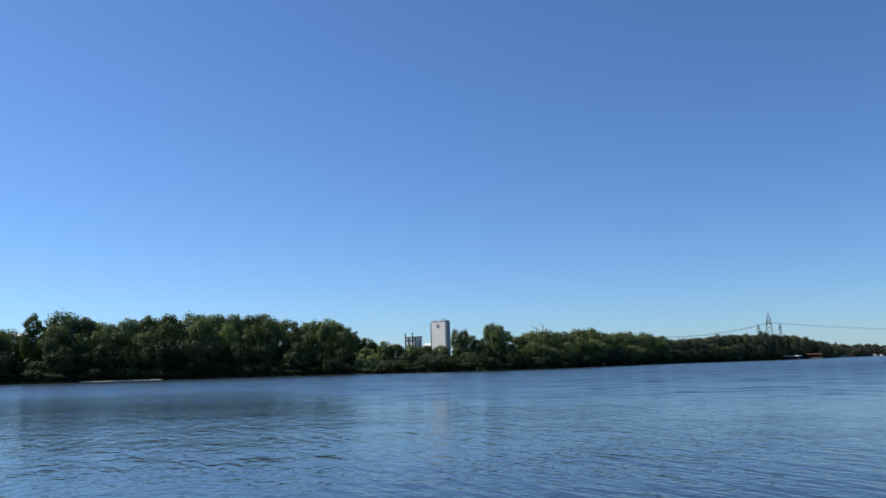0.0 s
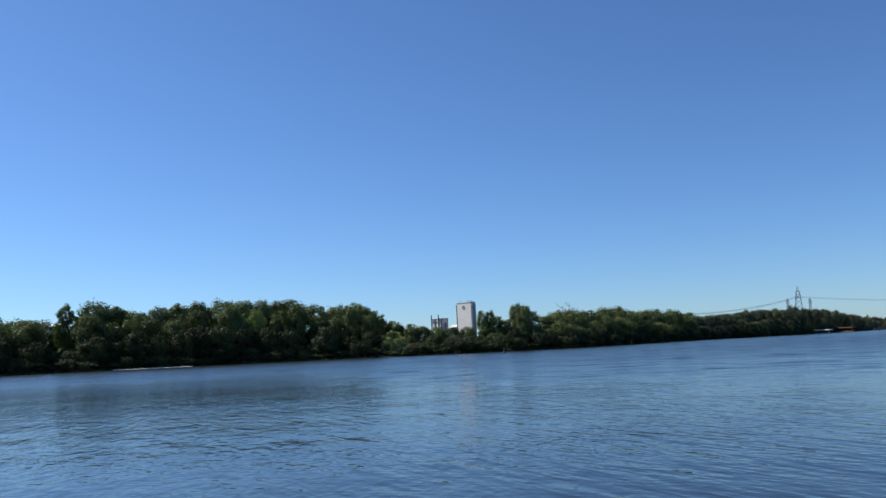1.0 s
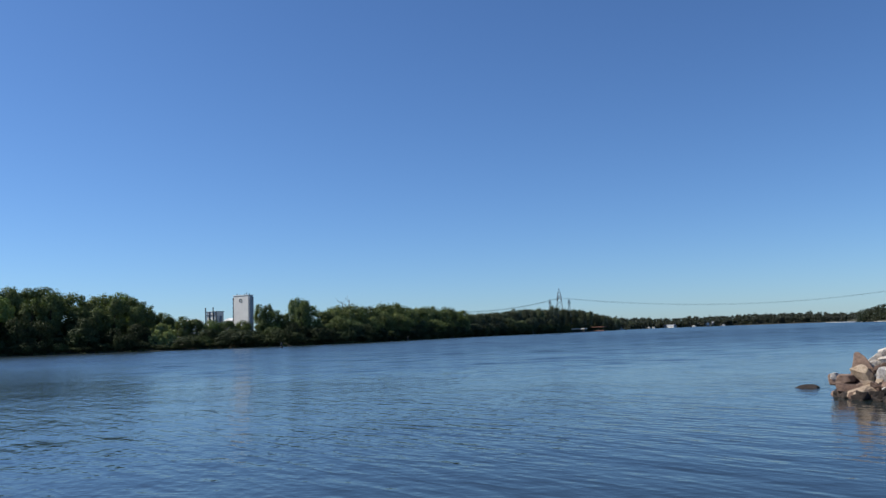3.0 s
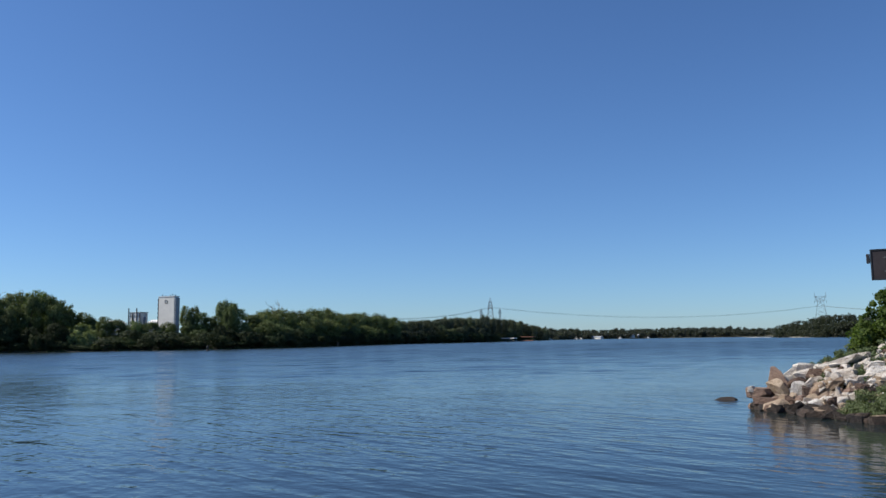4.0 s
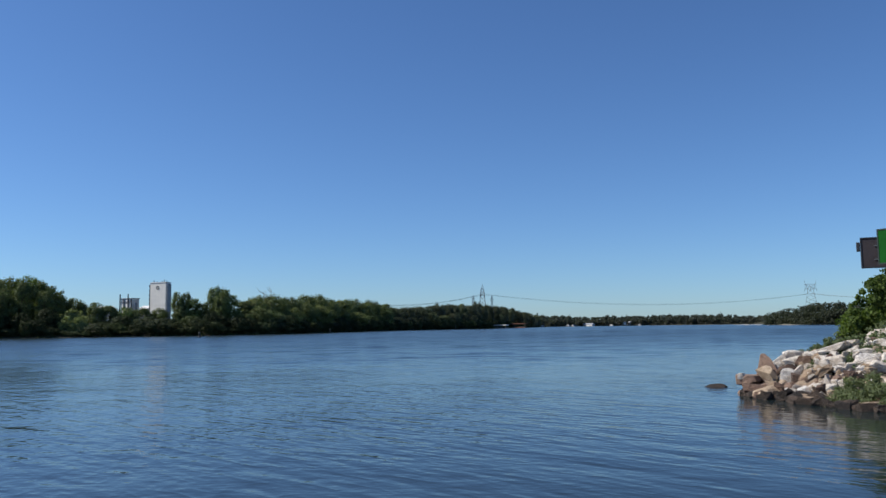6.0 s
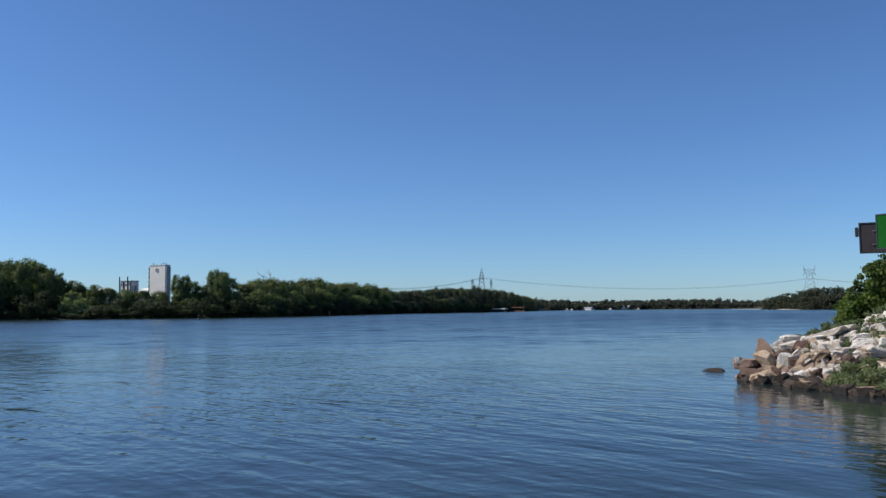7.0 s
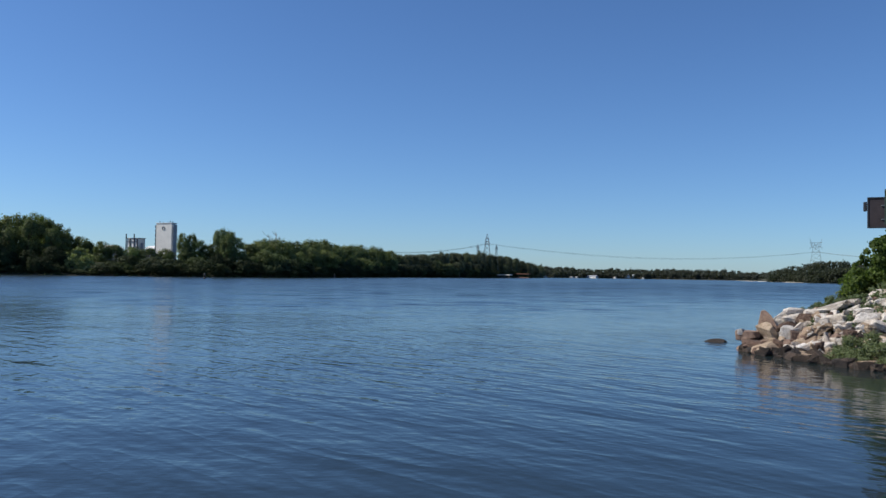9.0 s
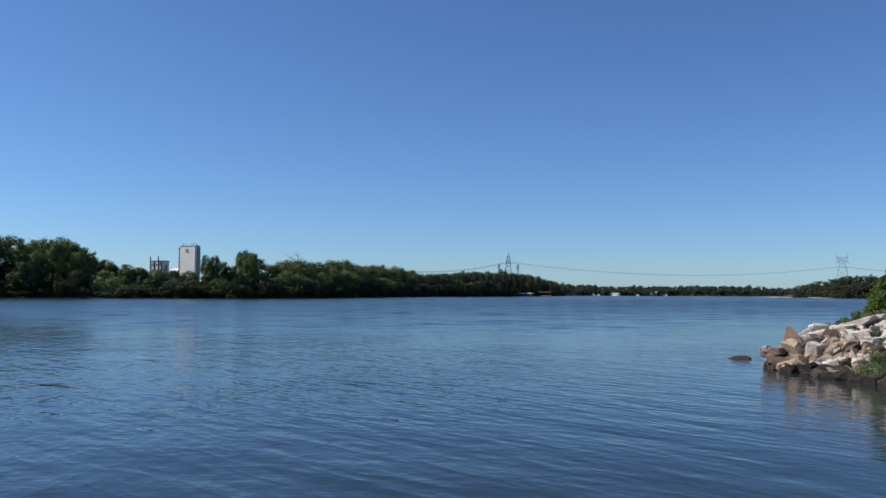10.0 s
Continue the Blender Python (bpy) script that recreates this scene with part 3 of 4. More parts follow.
# understorey colour has the shade under the crowns painted in
wood_mass("woods", "understorey of the wooded bank, coloured dark for shade", [(-34, 13), (-12, 13), (-7.2, 8), (-6.6, 5.5), (-6.4, 1.5), (-5.0, 1.5), (-4.8, 4.5), (-1, 5.5), (5, 6), (9, 9), (14, 9), (25.5, 11)], 44, 2.6, 46000, 0.95, 31, LEAF_SCRUB_SHADED, 0.0, 12)
wood_mass("distant_woods", "low line of woods across the river, haze put into its leaf colour", [(24.8, 18), (25.8, 15.5), (27.4, 16), (29, 14), (31, 15.5), (33, 16), (36.7, 17), (39.3, 15), (41.5, 13)], 60, 3.2, 80000, 1.15, 32, LEAF_FAR_HAZED)
wood_mass("headland_woods", "dark wooded headland beyond the river", [(41.65, 10.5), (42.5, 13), (43.9, 16.5), (45, 18), (46, 17.5), (46.6, 16), (49, 18), (54, 17), (60, 17)], 40, 2.6, 80000, 0.82, 33, LEAF_HEAD)
# low fringe with the shaded bank's darkness painted into its leaves
wood_mass("bank_scrub", "low growth overhanging the water along the wooded bank, coloured dark for shade", [(-34, 1.5), (-7, 1.4), (-5.5, 1.2), (-4, 1.4), (5, 1.5), (12, 1.7), (25, 2.2)], 3.0, 0.7, 26000, 0.36, 35, LEAF_SCRUB_SHADED, 0.0, -1.0)

wood_mass("grass_slope", "light green grass slope between the trees", [(-6.4, 8.8), (-5.9, 10.0), (-5.3, 9.4), (-4.9, 7.5)], 40, 0.7, 16000, 0.26, 34, LEAF_GRASS, 0.8, 4)

# ---- works on the far bank ----
def facing(bearing, distance, z=None):
    """A pose on the ground whose -y side looks at the river's near shore."""
    p = polar(bearing, distance)
    p.z = ground_at(p) if z is None else z
    return pose(p.x, p.y, p.z, 0, 0, -bearing)


def silo_tower():
    d = 330.0
    m = facing(-0.5, d) @ pose(0, 0, 0, 0, 0, -43)
    g = m.translation.z
    top = EYE + d * math.tan(radians(3.2)) - g
    ob = thing("silo_tower", m, "tall pale concrete silo tower with a dark ring emblem", "silo")
    w = 9.3
    part("body", Shape().box((0, 1.3, top / 2 - 0.3), (w - 1.3, 2.6, top + 0.6), 0, 0.12), CONCRETE, ob)
    for sx in (-1, 1):
        side = Shape().box((sx * (w / 2 - 0.33), 1.3, top / 2 - 0.4), (0.62, 2.0, top - 0.2), 0, 0.05)
        for k in range(9):
            side.box((sx * (w / 2 - 0.33), 0.35, top - 1.2 - k * 1.7), (0.66, 0.5, 0.9), 0, 0.03)
        part("ladder_shaft", side, DARK_STEEL if sx < 0 else GREY_STEEL, ob, "steel ladder shaft")
    cap = Shape().box((0, 1.3, top + 0.12), (w - 0.9, 2.9, 0.28), 0, 0.05)
    part("parapet", cap, CONCRETE, ob)
    for x, hh in ((-3.2, 0.9), (-1.6, 0.5), (0.9, 0.6), (2.0, 1.0), (3.3, 0.7)):
        part("roof_vent", Shape().tube([(x, 1.2, top + 0.2), (x, 1.2, top + 0.2 + hh)], [0.16, 0.13], 8), DARK_STEEL, ob)
    ring = Shape()
    pts = [(-0.15 + 0.64 * math.cos(a), -0.03, top - 1.9 + 0.64 * math.sin(a)) for a in np.linspace(0, 2 * math.pi, 25)]
    ring.tube(pts, [0.13] * 25, 6, False)
    part("emblem", ring, DARK_STEEL, ob, "dark ring emblem")
    for k in range(4):
        part("panel_joint", Shape().box((0, -0.015, top - 5.2 - k * 3.6), (w - 1.5, 0.04, 0.04)), CONCRETE, ob)


def plant_house():
    d = 335.0
    m = facing(-2.5, d) @ pose(0, 0, 0, 0, 0, -47)
    g = m.translation.z
    top = EYE + d * math.tan(radians(2.12)) - g
    ob = thing("plant_building", m, "grey steel-framed plant building with pipes above its roof", "building")
    part("wall", Shape().box((0, 2, top / 2 - 0.3), (5.6, 4, top + 0.6), 0, 0.06), CONCRETE, ob)
    part("roof", Shape().box((0, 2, top + 0.1), (6.0, 4.4, 0.25), 0, 0.04), GALVANISED, ob)
    for x in (-3.0, -0.95, 1.3, 2.95):
        part("column", Shape().box((x, -0.25, top / 2 + (0.9 if x in (-3.0, 1.3) else -0.1)), (0.34, 0.34, top + (1.8 if x in (-3.0, 1.3) else 0)), 0, 0.03), DARK_STEEL, ob)
    for z in (top - 1.3, top - 3.6):
        part("beam", Shape().box((0, -0.22, z), (6.2, 0.22, 0.3), 0, 0.03), GALVANISED, ob)
    for x, z in ((-1.9, top - 2.5), (0.2, top - 2.6), (2.1, top - 2.5), (-1.9, top - 4.8), (2.1, top - 4.8)):
        part("panel", Shape().box((x, -0.06, z), (1.6, 0.1, 1.7), 0, 0.02), CONCRETE, ob, "pale wall panel")
    part("stack", Shape().tube([(4.2, 1, -0.3), (4.2, 1, top * 0.78), (4.2, 1, top * 0.8)], [0.5, 0.5, 0.35], 10), GALVANISED, ob, "grey steel stack", True)


def shed(bearing, d, w, depth, eaves, label):
    m = facing(bearing, d) @ pose(0, 0, 0, 0, 0, -30)
    ob = thing("shed", m, label, "shed", "low buildings behind the wood")
    part("wall", Shape().box((0, depth / 2, eaves / 2 - 0.2), (w, depth, eaves + 0.4), 0, 0.05), WHITE_PAINT, ob)
    roof = Shape()
    x, r = w / 2 + 0.3, 1.2
    roof.v = [(-x, -0.4, eaves), (x, -0.4, eaves), (x, depth / 2, eaves + r), (-x, depth / 2, eaves + r), (x, depth + 0.4, eaves), (-x, depth + 0.4, eaves),
              (-x, -0.4, eaves - 0.15), (x, -0.4, eaves - 0.15), (x, depth + 0.4, eaves - 0.15), (-x, depth + 0.4, eaves - 0.15)]
    roof.f = [(0, 1, 2, 3), (3, 2, 4, 5), (6, 7, 1, 0), (7, 8, 4, 2, 1), (9, 6, 0, 3, 5), (8, 9, 5, 4), (6, 9, 8, 7)]
    part("roof", roof, WHITE_PAINT, ob, "white sheet roof")
    for k in range(3):
        part("door", Shape().box((-w / 3 + k * w / 3, -0.04, 1.6), (1.8, 0.12, 3.2), 0, 0.02), GREY_STEEL, ob)


silo_tower()
plant_house()
shed(-4.0, 338, 5, 7, 4.6, "low white-roofed shed beside the plant")
shed(-1.35, 345, 4, 7, 5.0, "low white-roofed shed beside the silo")
shed(-28.6, 318, 8, 8, 10.9, "pale building with a white roof behind the trees")


# ---- power line ----
def lattice_tower(m, h, base, top, arms, label, steel=0.16):
    ob = thing("pylon", m, label, "pylon", "pylons of the power line")
    corner = [(-1, -1), (1, -1), (1, 1), (-1, 1)]
    half = lambda z: (base + (top - base) * min(1, z / (h * 0.8))) / 2
    for cx, cy in corner:
        part("leg", Shape().tube([(cx * half(0), cy * half(0), -0.5), (cx * half(h * 0.8), cy * half(h * 0.8), h * 0.8), (cx * 0.15, cy * 0.15, h)], [steel, steel, steel * 0.6], 5), GALVANISED, ob)
    brace = Shape()
    zs = np.linspace(0, h * 0.8, 8)
    for z0, z1 in zip(zs[:-1], zs[1:]):
        for k in range(4):
            (ax, ay), (bx, by) = corner[k], corner[(k + 1) % 4]
            a0, b1 = half(z0), half(z1)
            brace.bar((ax * a0, ay * a0, z0), (bx * b1, by * b1, z1), steel * 0.6)
            brace.bar((bx * a0, by * a0, z0), (ax * b1, ay * b1, z1), steel * 0.6)
    part("bracing", brace, GALVANISED, ob)
    for z, reach in arms:
        arm = Shape().bar((-reach, 0, z), (reach, 0, z), steel).bar((-reach, 0, z), (0, 0, z + reach * 0.35), steel * 0.8).bar((reach, 0, z), (0, 0, z + reach * 0.35), steel * 0.8)
        part("crossarm", arm, GALVANISED, ob)
        for sx in (-1, 1):
            part("insulator", Shape().tube([(sx * reach, 0, z), (sx * reach, 0, z - 1.4)], [0.14, 0.14], 6), DARK_STEEL, ob)
    return ob


def portal_tower(m, h, w, label, steel=0.2):
    """Two latticed legs that spread into a wide top."""
    ob = thing("pylon", m, label, "pylon", "pylons of the power line")
    half = lambda z: w * (1.06 + (0.34 - 1.06) * z / (h * 0.74)) if z < h * 0.74 else w * (0.34 + 0.26 * (z / h - 0.74) / 0.16)
    for sx in (-1, 1):
        for sy in (-1, 1):
            pts = [(sx * half(z), sy * half(z) * 0.45, z - 0.5 * (z == 0)) for z in (0, h * 0.37, h * 0.74, h * 0.9)]
            part("leg", Shape().tube(pts, [steel] * 4, 5), GALVANISED, ob)
        part("horn", Shape().bar((sx * w * 0.6, 0, h * 0.9), (sx * w * 0.7, 0, h), steel), GALVANISED, ob)
    brace = Shape()
    zs = np.linspace(0, h * 0.9, 9)
    for z0, z1 in zip(zs[:-1], zs[1:]):
        for sy in (-1, 1):
            a0, a1 = half(z0), half(z1)
            brace.bar((-a0, sy * a0 * 0.45, z0), (a1, sy * a1 * 0.45, z1), steel * 0.55)
            brace.bar((a0, sy * a0 * 0.45, z0), (-a1, sy * a1 * 0.45, z1), steel * 0.55)
    part("bracing", brace, GALVANISED, ob)
    top = Shape().bar((-w * 0.75, 0, h * 0.9), (w * 0.75, 0, h * 0.9), steel).bar((-w * 0.7, 0, h * 0.78), (w * 0.7, 0, h * 0.78), steel)
    for k in range(10):
        x0, x1 = w * (-0.7 + 0.14 * k), w * (-0.7 + 0.14 * (k + 1))
        top.bar((x0, 0, h * (0.78 if k % 2 else 0.9)), (x1, 0, h * (0.9 if k % 2 else 0.78)), steel * 0.7)
    part("crossbeam", top, GALVANISED, ob)
    for x in (-0.7, 0, 0.7):
        part("insulator", Shape().tube([(x * w, 0, h * 0.78), (x * w, 0, h * 0.78 - 1.6)], [0.18, 0.18], 6), DARK_STEEL, ob)
    return ob


def on_line(bearing, d, angle):
    p = polar(bearing, d, EYE + d * math.tan(radians(angle)))
    return p


DA, DB = 660.0, 820.0
for b, angle, base, label in ((22.17, 2.98, 9.0, "tall dark lattice pylon above the wooded hill"), (21.5, 2.25, 3.2, "shorter lattice pylon above the wooded hill"),
                              (22.85, 2.2, 3.2, "shorter lattice pylon above the wooded hill")):
    m = facing(b, DA, 5.0)
    h = on_line(b, DA, angle).z - 5.0
    arms = [(h * 0.72, 2.0), (h * 0.80, 1.8), (h * 0.88, 1.4)] if base > 5 else [(h * 0.86, 1.1), (h * 0.93, 0.8)]
    lattice_tower(m, h, base, base * 0.28, arms, label, 0.24 if base > 5 else 0.2)
mb = facing(44.25, DB, 4.0)
portal_tower(mb, on_line(44.25, DB, 2.75).z - 4.0, 7.2, "wide portal lattice pylon above the headland", 0.15)
lattice_tower(facing(1.45, 420, 5.0), on_line(1.45, 420, 2.62).z - 5.0, 3.0, 1.0, [(13, 1.6)], "slender lattice mast behind the trees", 0.09)


def cable(a, b, sag, radius, label):
    s = Shape()
    pts = [a.lerp(b, k / 28) - Vector((0, 0, sag * 4 * (k / 28) * (1 - k / 28))) for k in range(29)]
    s.tube(pts, [radius] * 29, 5)
    return solid("power_cable", s, CABLE, Matrix(), label, "cable", "cables of the power line")


for k, (da, side) in enumerate(((2.33, -1.5), (2.30, 0.0), (2.27, 1.5))):
    a, c = on_line(22.17, DA + side, da), on_line(44.25, DB + side * 3, 1.89 - 0.015 * k)
    cable(a, c, 9.3 + 0.2 * k, 0.042, "thin dark power cable sagging over the river")
    cable(on_line(14.6, 560, 1.62 - 0.04 * k), a, 3.0, 0.058, "thin dark power cable above the wood")
    cable(c, on_line(58, 760, 2.15 - 0.05 * k), 8.0, 0.058, "thin dark power cable above the headland")


# ---- things along the far shore ----
def channel_marker():
    m = facing(2.25, 212, 0.0)
    ob = thing("channel_marker", m, "small dark channel marker standing in the river", "buoy")
    part("float", Shape().tube([(0, 0, -0.4), (0, 0, 0.2), (0, 0, 0.45)], [0.36, 0.36, 0.26], 12), DARK_STEEL, ob, "", True)
    part("body", Shape().tube([(0, 0, 0.45), (0, 0, 1.25), (0, 0, 1.4)], [0.28, 0.22, 0.08], 10), DARK_STEEL, ob, "", True)


def barge(bearing, d, w, hull_mat, label, deck_h=1.2, canopy=True, roof_mat=None):
    m = facing(bearing, d, 0.0) @ pose(0, 0, 0, 0, 0, -25)
    ob = thing("barge", m, label, "barge", "craft moored at the far shore")
    part("hull", Shape().box((0, 2, 0.2), (w, 5, 1.2), 0, 0.25), hull_mat, ob)
    part("deck", Shape().box((0, 2, 0.84), (w - 0.3, 4.7, 0.1)), GREY_STEEL, ob)
    if canopy:
        for x in np.linspace(-w / 2 + 0.8, w / 2 - 0.8, 5):
            part("post", Shape().tube([(x, 0.2, 0.8), (x, 0.2, deck_h + 1.2)], [0.07, 0.07], 6), GALVANISED, ob)
        part("roof", Shape().box((0, 2, deck_h + 1.4), (w, 5.2, 0.8), 0, 0.1), roof_mat or WHITE_PAINT, ob, "flat roof")
    else:
        part("cargo_cover", Shape().box((0, 2, 1.5), (w - 1.5, 3.6, 1.3), 0, 0.3), hull_mat, ob)


def house(bearing, d, w, h, label):
    m = facing(bearing, d) @ pose(0, 0, 0, 0, 0, -38)
    ob = thing("house", m, label, "house", "houses on the far shore")
    part("wall", Shape().box((0, 3, h / 2), (w, 6, h + 0.6), 0, 0.06), WHITE_PAINT, ob)
    roof = Shape()
    x = w / 2 + 0.4
    roof.v = [(-x, -0.4, h), (x, -0.4, h), (x, 6.4, h), (-x, 6.4, h), (-x, 3, h + 1.9), (x, 3, h + 1.9)]
    roof.f = [(0, 1, 5, 4), (2, 3, 4, 5), (1, 2, 5), (3, 0, 4), (3, 2, 1, 0)]
    part("roof", roof, GREY_STEEL, ob)
    for k in range(3):
        win = part("window", Shape().box((-w / 3 + k * w / 3, -0.04, h * 0.55), (1.2, 0.12, 1.3)), DARK_STEEL, ob)
        part("frame", Shape().box((-w / 3 + k * w / 3, -0.12, h * 0.55 - 0.7), (1.4, 0.1, 0.12)), WHITE_PAINT, win)


def boat(bearing, d, length, label):
    m = facing(bearing, d, 0.0) @ pose(0, 0, 0, 0, 0, -30)
    ob = thing("boat", m, label, "boat", "craft moored at the far shore")
    hull = Shape()
    a, w = length / 2, length * 0.16
    hull.v = [(-a, -w, 0.9), (a * 0.6, -w, 1.0), (a, 0, 1.2), (a * 0.6, w, 1.0), (-a, w, 0.9), (-a, -w * 0.7, -0.3), (a * 0.5, -w * 0.6, -0.3), (a * 0.85, 0, -0.2), (a * 0.5, w * 0.6, -0.3), (-a, w * 0.7, -0.3)]
    hull.f = [(0, 5, 6, 1), (1, 6, 7, 2), (2, 7, 8, 3), (3, 8, 9, 4), (4, 9, 5, 0), (0, 1, 2, 3, 4), (9, 8, 7, 6, 5)]
    part("hull", hull, WHITE_PAINT, ob)
    part("cabin", Shape().box((-a * 0.15, 0, 1.7), (length * 0.42, w * 1.5, 1.5), 0, 0.15), WHITE_PAINT, ob)
    part("windows", Shape().box((-a * 0.15, 0, 1.85), (length * 0.43, w * 1.54, 0.45), 0, 0.05), DARK_STEEL, ob, "dark cabin windows")


channel_marker()
for b, d, n in ((26.4, 930, 6), (28.25, 1100, 8), (28.6, 1110, 6), (31.3, 1180, 7), (33.2, 1225, 7)):
    boat(b, d, n, "small white motor boat moored at the far shore")
barge(23.25, 640, 15, DARK_STEEL, "white-roofed floating dock moored under the wood")
barge(24.45, 720, 21, RUST, "rusty brown barge with a brown deckhouse at the far shore", 2.4, True, RUST)
house(29.5, 1160, 22, 4.2, "long white house on the distant shore")
house(31.85, 1215, 14, 3.4, "white house on the distant shore")
house(32.35, 1225, 9, 3.2, "small white house on the distant shore")
for b, d, h in ((20.2, 560, 4.0), (11.2, 347, 1.8)):
    solid("mooring_post", Shape().tube([(0, 0, -1), (0, 0, h * 0.9), (0, 0, h)], [0.2, 0.18, 0.1], 8), DEADWOOD, facing(b, d - 4, 0.0),
          "pale weathered mooring post at the wooded bank", "post", "mooring posts")


def snag(bearing, d, top, seed):
    r = np.random.default_rng(seed)
    p = polar(bearing, d)
    g = ground_at(p)
    s = Shape()
    h = top - g
    s.tube([(0, 0, -0.5), (0.2, 0, h * 0.6), (0.1, 0.1, h)], [0.28, 0.18, 0.04], 6)
    for k in range(9):
        z = h * r.uniform(0.55, 0.95)
        w = r.uniform(0, 6.28)
        q = h * r.uniform(0.08, 0.2)
        s.tube([(0.15, 0, z), (math.cos(w) * q * 0.6, math.sin(w) * q * 0.6, z + q * 0.4), (math.cos(w) * q, math.sin(w) * q, z + q)], [0.1, 0.07, 0.025], 5)
    solid("dead_tree", s, DEADWOOD, pose(p.x, p.y, g, 0, 0, 0), "bare grey dead tree rising above the wood", "tree", "dead trees")


snag(7.05, 312, 17.2, 3)
snag(6.55, 312, 16.2, 4)


def strip(name, start, end, width, mat, label):
    """A low broken bar between two points of the shore: bearing, distance."""
    s = Shape()
    n = 40
    r = np.random.default_rng(5)
    a, c = polar(*start), polar(*end)
    step = (c - a).length / n
    turn = math.atan2(c.y - a.y, c.x - a.x)
    for k in range(n):
        p = a.lerp(c, (k + 0.5) / n)
        s.box((p.x, p.y, 0.05), (step * r.uniform(0.9, 1.4), width * r.uniform(0.5, 1.0), 0.5 * r.uniform(0.5, 1.0)), turn + r.normal(0, 0.04), 0.08)
    tagged(new(name, s.mesh(name, mat)), label, "shore", kind="structure")


strip("sand_bar", (-24.6, 261.6), (-19.6, 262.4), 2.2, SAND, "narrow pale sand bar at the foot of the wood")
strip("sand_spit", (39.7, 960), (43.4, 672), 12.0, SAND, "thin bright bar off the headland")


# ---- rock point on the near shore ----
def stone_mesh(seed, mat, kind="rubble"):
    """An angular quarried stone in a unit box: rubble, block, slab or spike."""
    r = np.random.default_rng(seed)
    bm = bmesh.new()
    askew, knocks = {"rubble": (0.15, 3), "block": (0.15, 4), "slab": (0.15, 5), "spike": (0.09, 3)}[kind]
    for x in (-0.5, 0.5):
        for y in (-0.5, 0.5):
            for z in (-0.5, 0.5):
                k = 1.0 if kind != "spike" or z < 0 else r.uniform(0.12, 0.35)
                lean = 0.0 if kind != "spike" or z < 0 else 0.1
                bm.verts.new((x * k + lean + r.normal(0, askew), y * k + r.normal(0, askew), z + r.normal(0, askew * 0.7)))
    bmesh.ops.convex_hull(bm, input=bm.verts)
    for _ in range(knocks):
        d = Vector(r.normal(0, 1, 3)).normalized()
        far = max(d.dot(v.co) for v in bm.verts)
        cut = bmesh.ops.bisect_plane(bm, geom=bm.verts[:] + bm.edges[:] + bm.faces[:], plane_co=d * far * r.uniform(0.66, 0.88), plane_no=d, clear_outer=True)
        rim = [e for e in cut["geom_cut"] if isinstance(e, bmesh.types.BMEdge)]
        bmesh.ops.contextual_create(bm, geom=rim)
    bmesh.ops.remove_doubles(bm, verts=bm.verts, dist=0.02)
    bmesh.ops.dissolve_limit(bm, angle_limit=0.10, verts=bm.verts, edges=bm.edges)
    if kind != "rubble":
        bmesh.ops.triangulate(bm, faces=bm.faces[:])
        bmesh.ops.subdivide_edges(bm, edges=[e for e in bm.edges if e.calc_length() > 0.32], cuts=1, use_grid_fill=True)
        bm.normal_update()
        for v in bm.verts:
            v.co += v.normal * r.normal(0, 0.016)
        sharp = [e for e in bm.edges if len(e.link_faces) == 2 and e.calc_face_angle(0) > 0.45]
        bmesh.ops.bevel(bm, geom=sharp, offset=0.028, segments=1, affect="EDGES")
    else:
        bmesh.ops.bevel(bm, geom=bm.edges[:], offset=0.03, segments=1, affect="EDGES")
    low = [min(v.co[k] for v in bm.verts) for k in range(3)]
    span = [max(v.co[k] for v in bm.verts) - low[k] for k in range(3)]
    for v in bm.verts:
        v.co = Vector([(v.co[k] - low[k]) / span[k] - 0.5 for k in range(3)])
    bmesh.ops.recalc_face_normals(bm, faces=bm.faces[:])
    me = bpy.data.meshes.new("stone")
    bm.to_mesh(me)
    bm.free()
    me.materials.append(mat)
    return me


TONES = {"p": PALE_STONE, "t": TAN_STONE, "b": BROWN_STONE, "d": WET_AND_SHADE_STONE}
STONES = {(tone, kind): [stone_mesh(1000 * i + 100 * j + k, mat, kind) for k in range(6)]
          for i, (tone, mat) in enumerate(TONES.items()) for j, kind in enumerate(("rubble", "block", "slab", "spike"))}
bank_pose = pose(16, 16, 0)
bank = thing("rock_point", bank_pose, "heap of pale and brown quarried stones at the water", "rocks", kind="structure")
back = bank_pose.inverted()
rng = np.random.default_rng(77)


def stone_at(me, x, y, z, w, h, lean, tilt):
    ob = new("stone", me)
    ob.parent = bank
    face = Matrix.Rotation(-radians(43 + rng.normal(0, 26 if tilt < 10 else 40)), 4, "Z")
    tip = Matrix.Rotation(-radians(lean + rng.normal(0, tilt)), 4, "Y") @ Matrix.Rotation(radians(rng.normal(0, tilt)), 4, "X")
    size = Matrix.Diagonal((w * 1.06, max(w, h) * rng.uniform(0.75, 1.0), h * 1.1, 1))
    ob.matrix_basis = back @ Matrix.Translation((x, y, z)) @ face @ tip @ size
    return ob


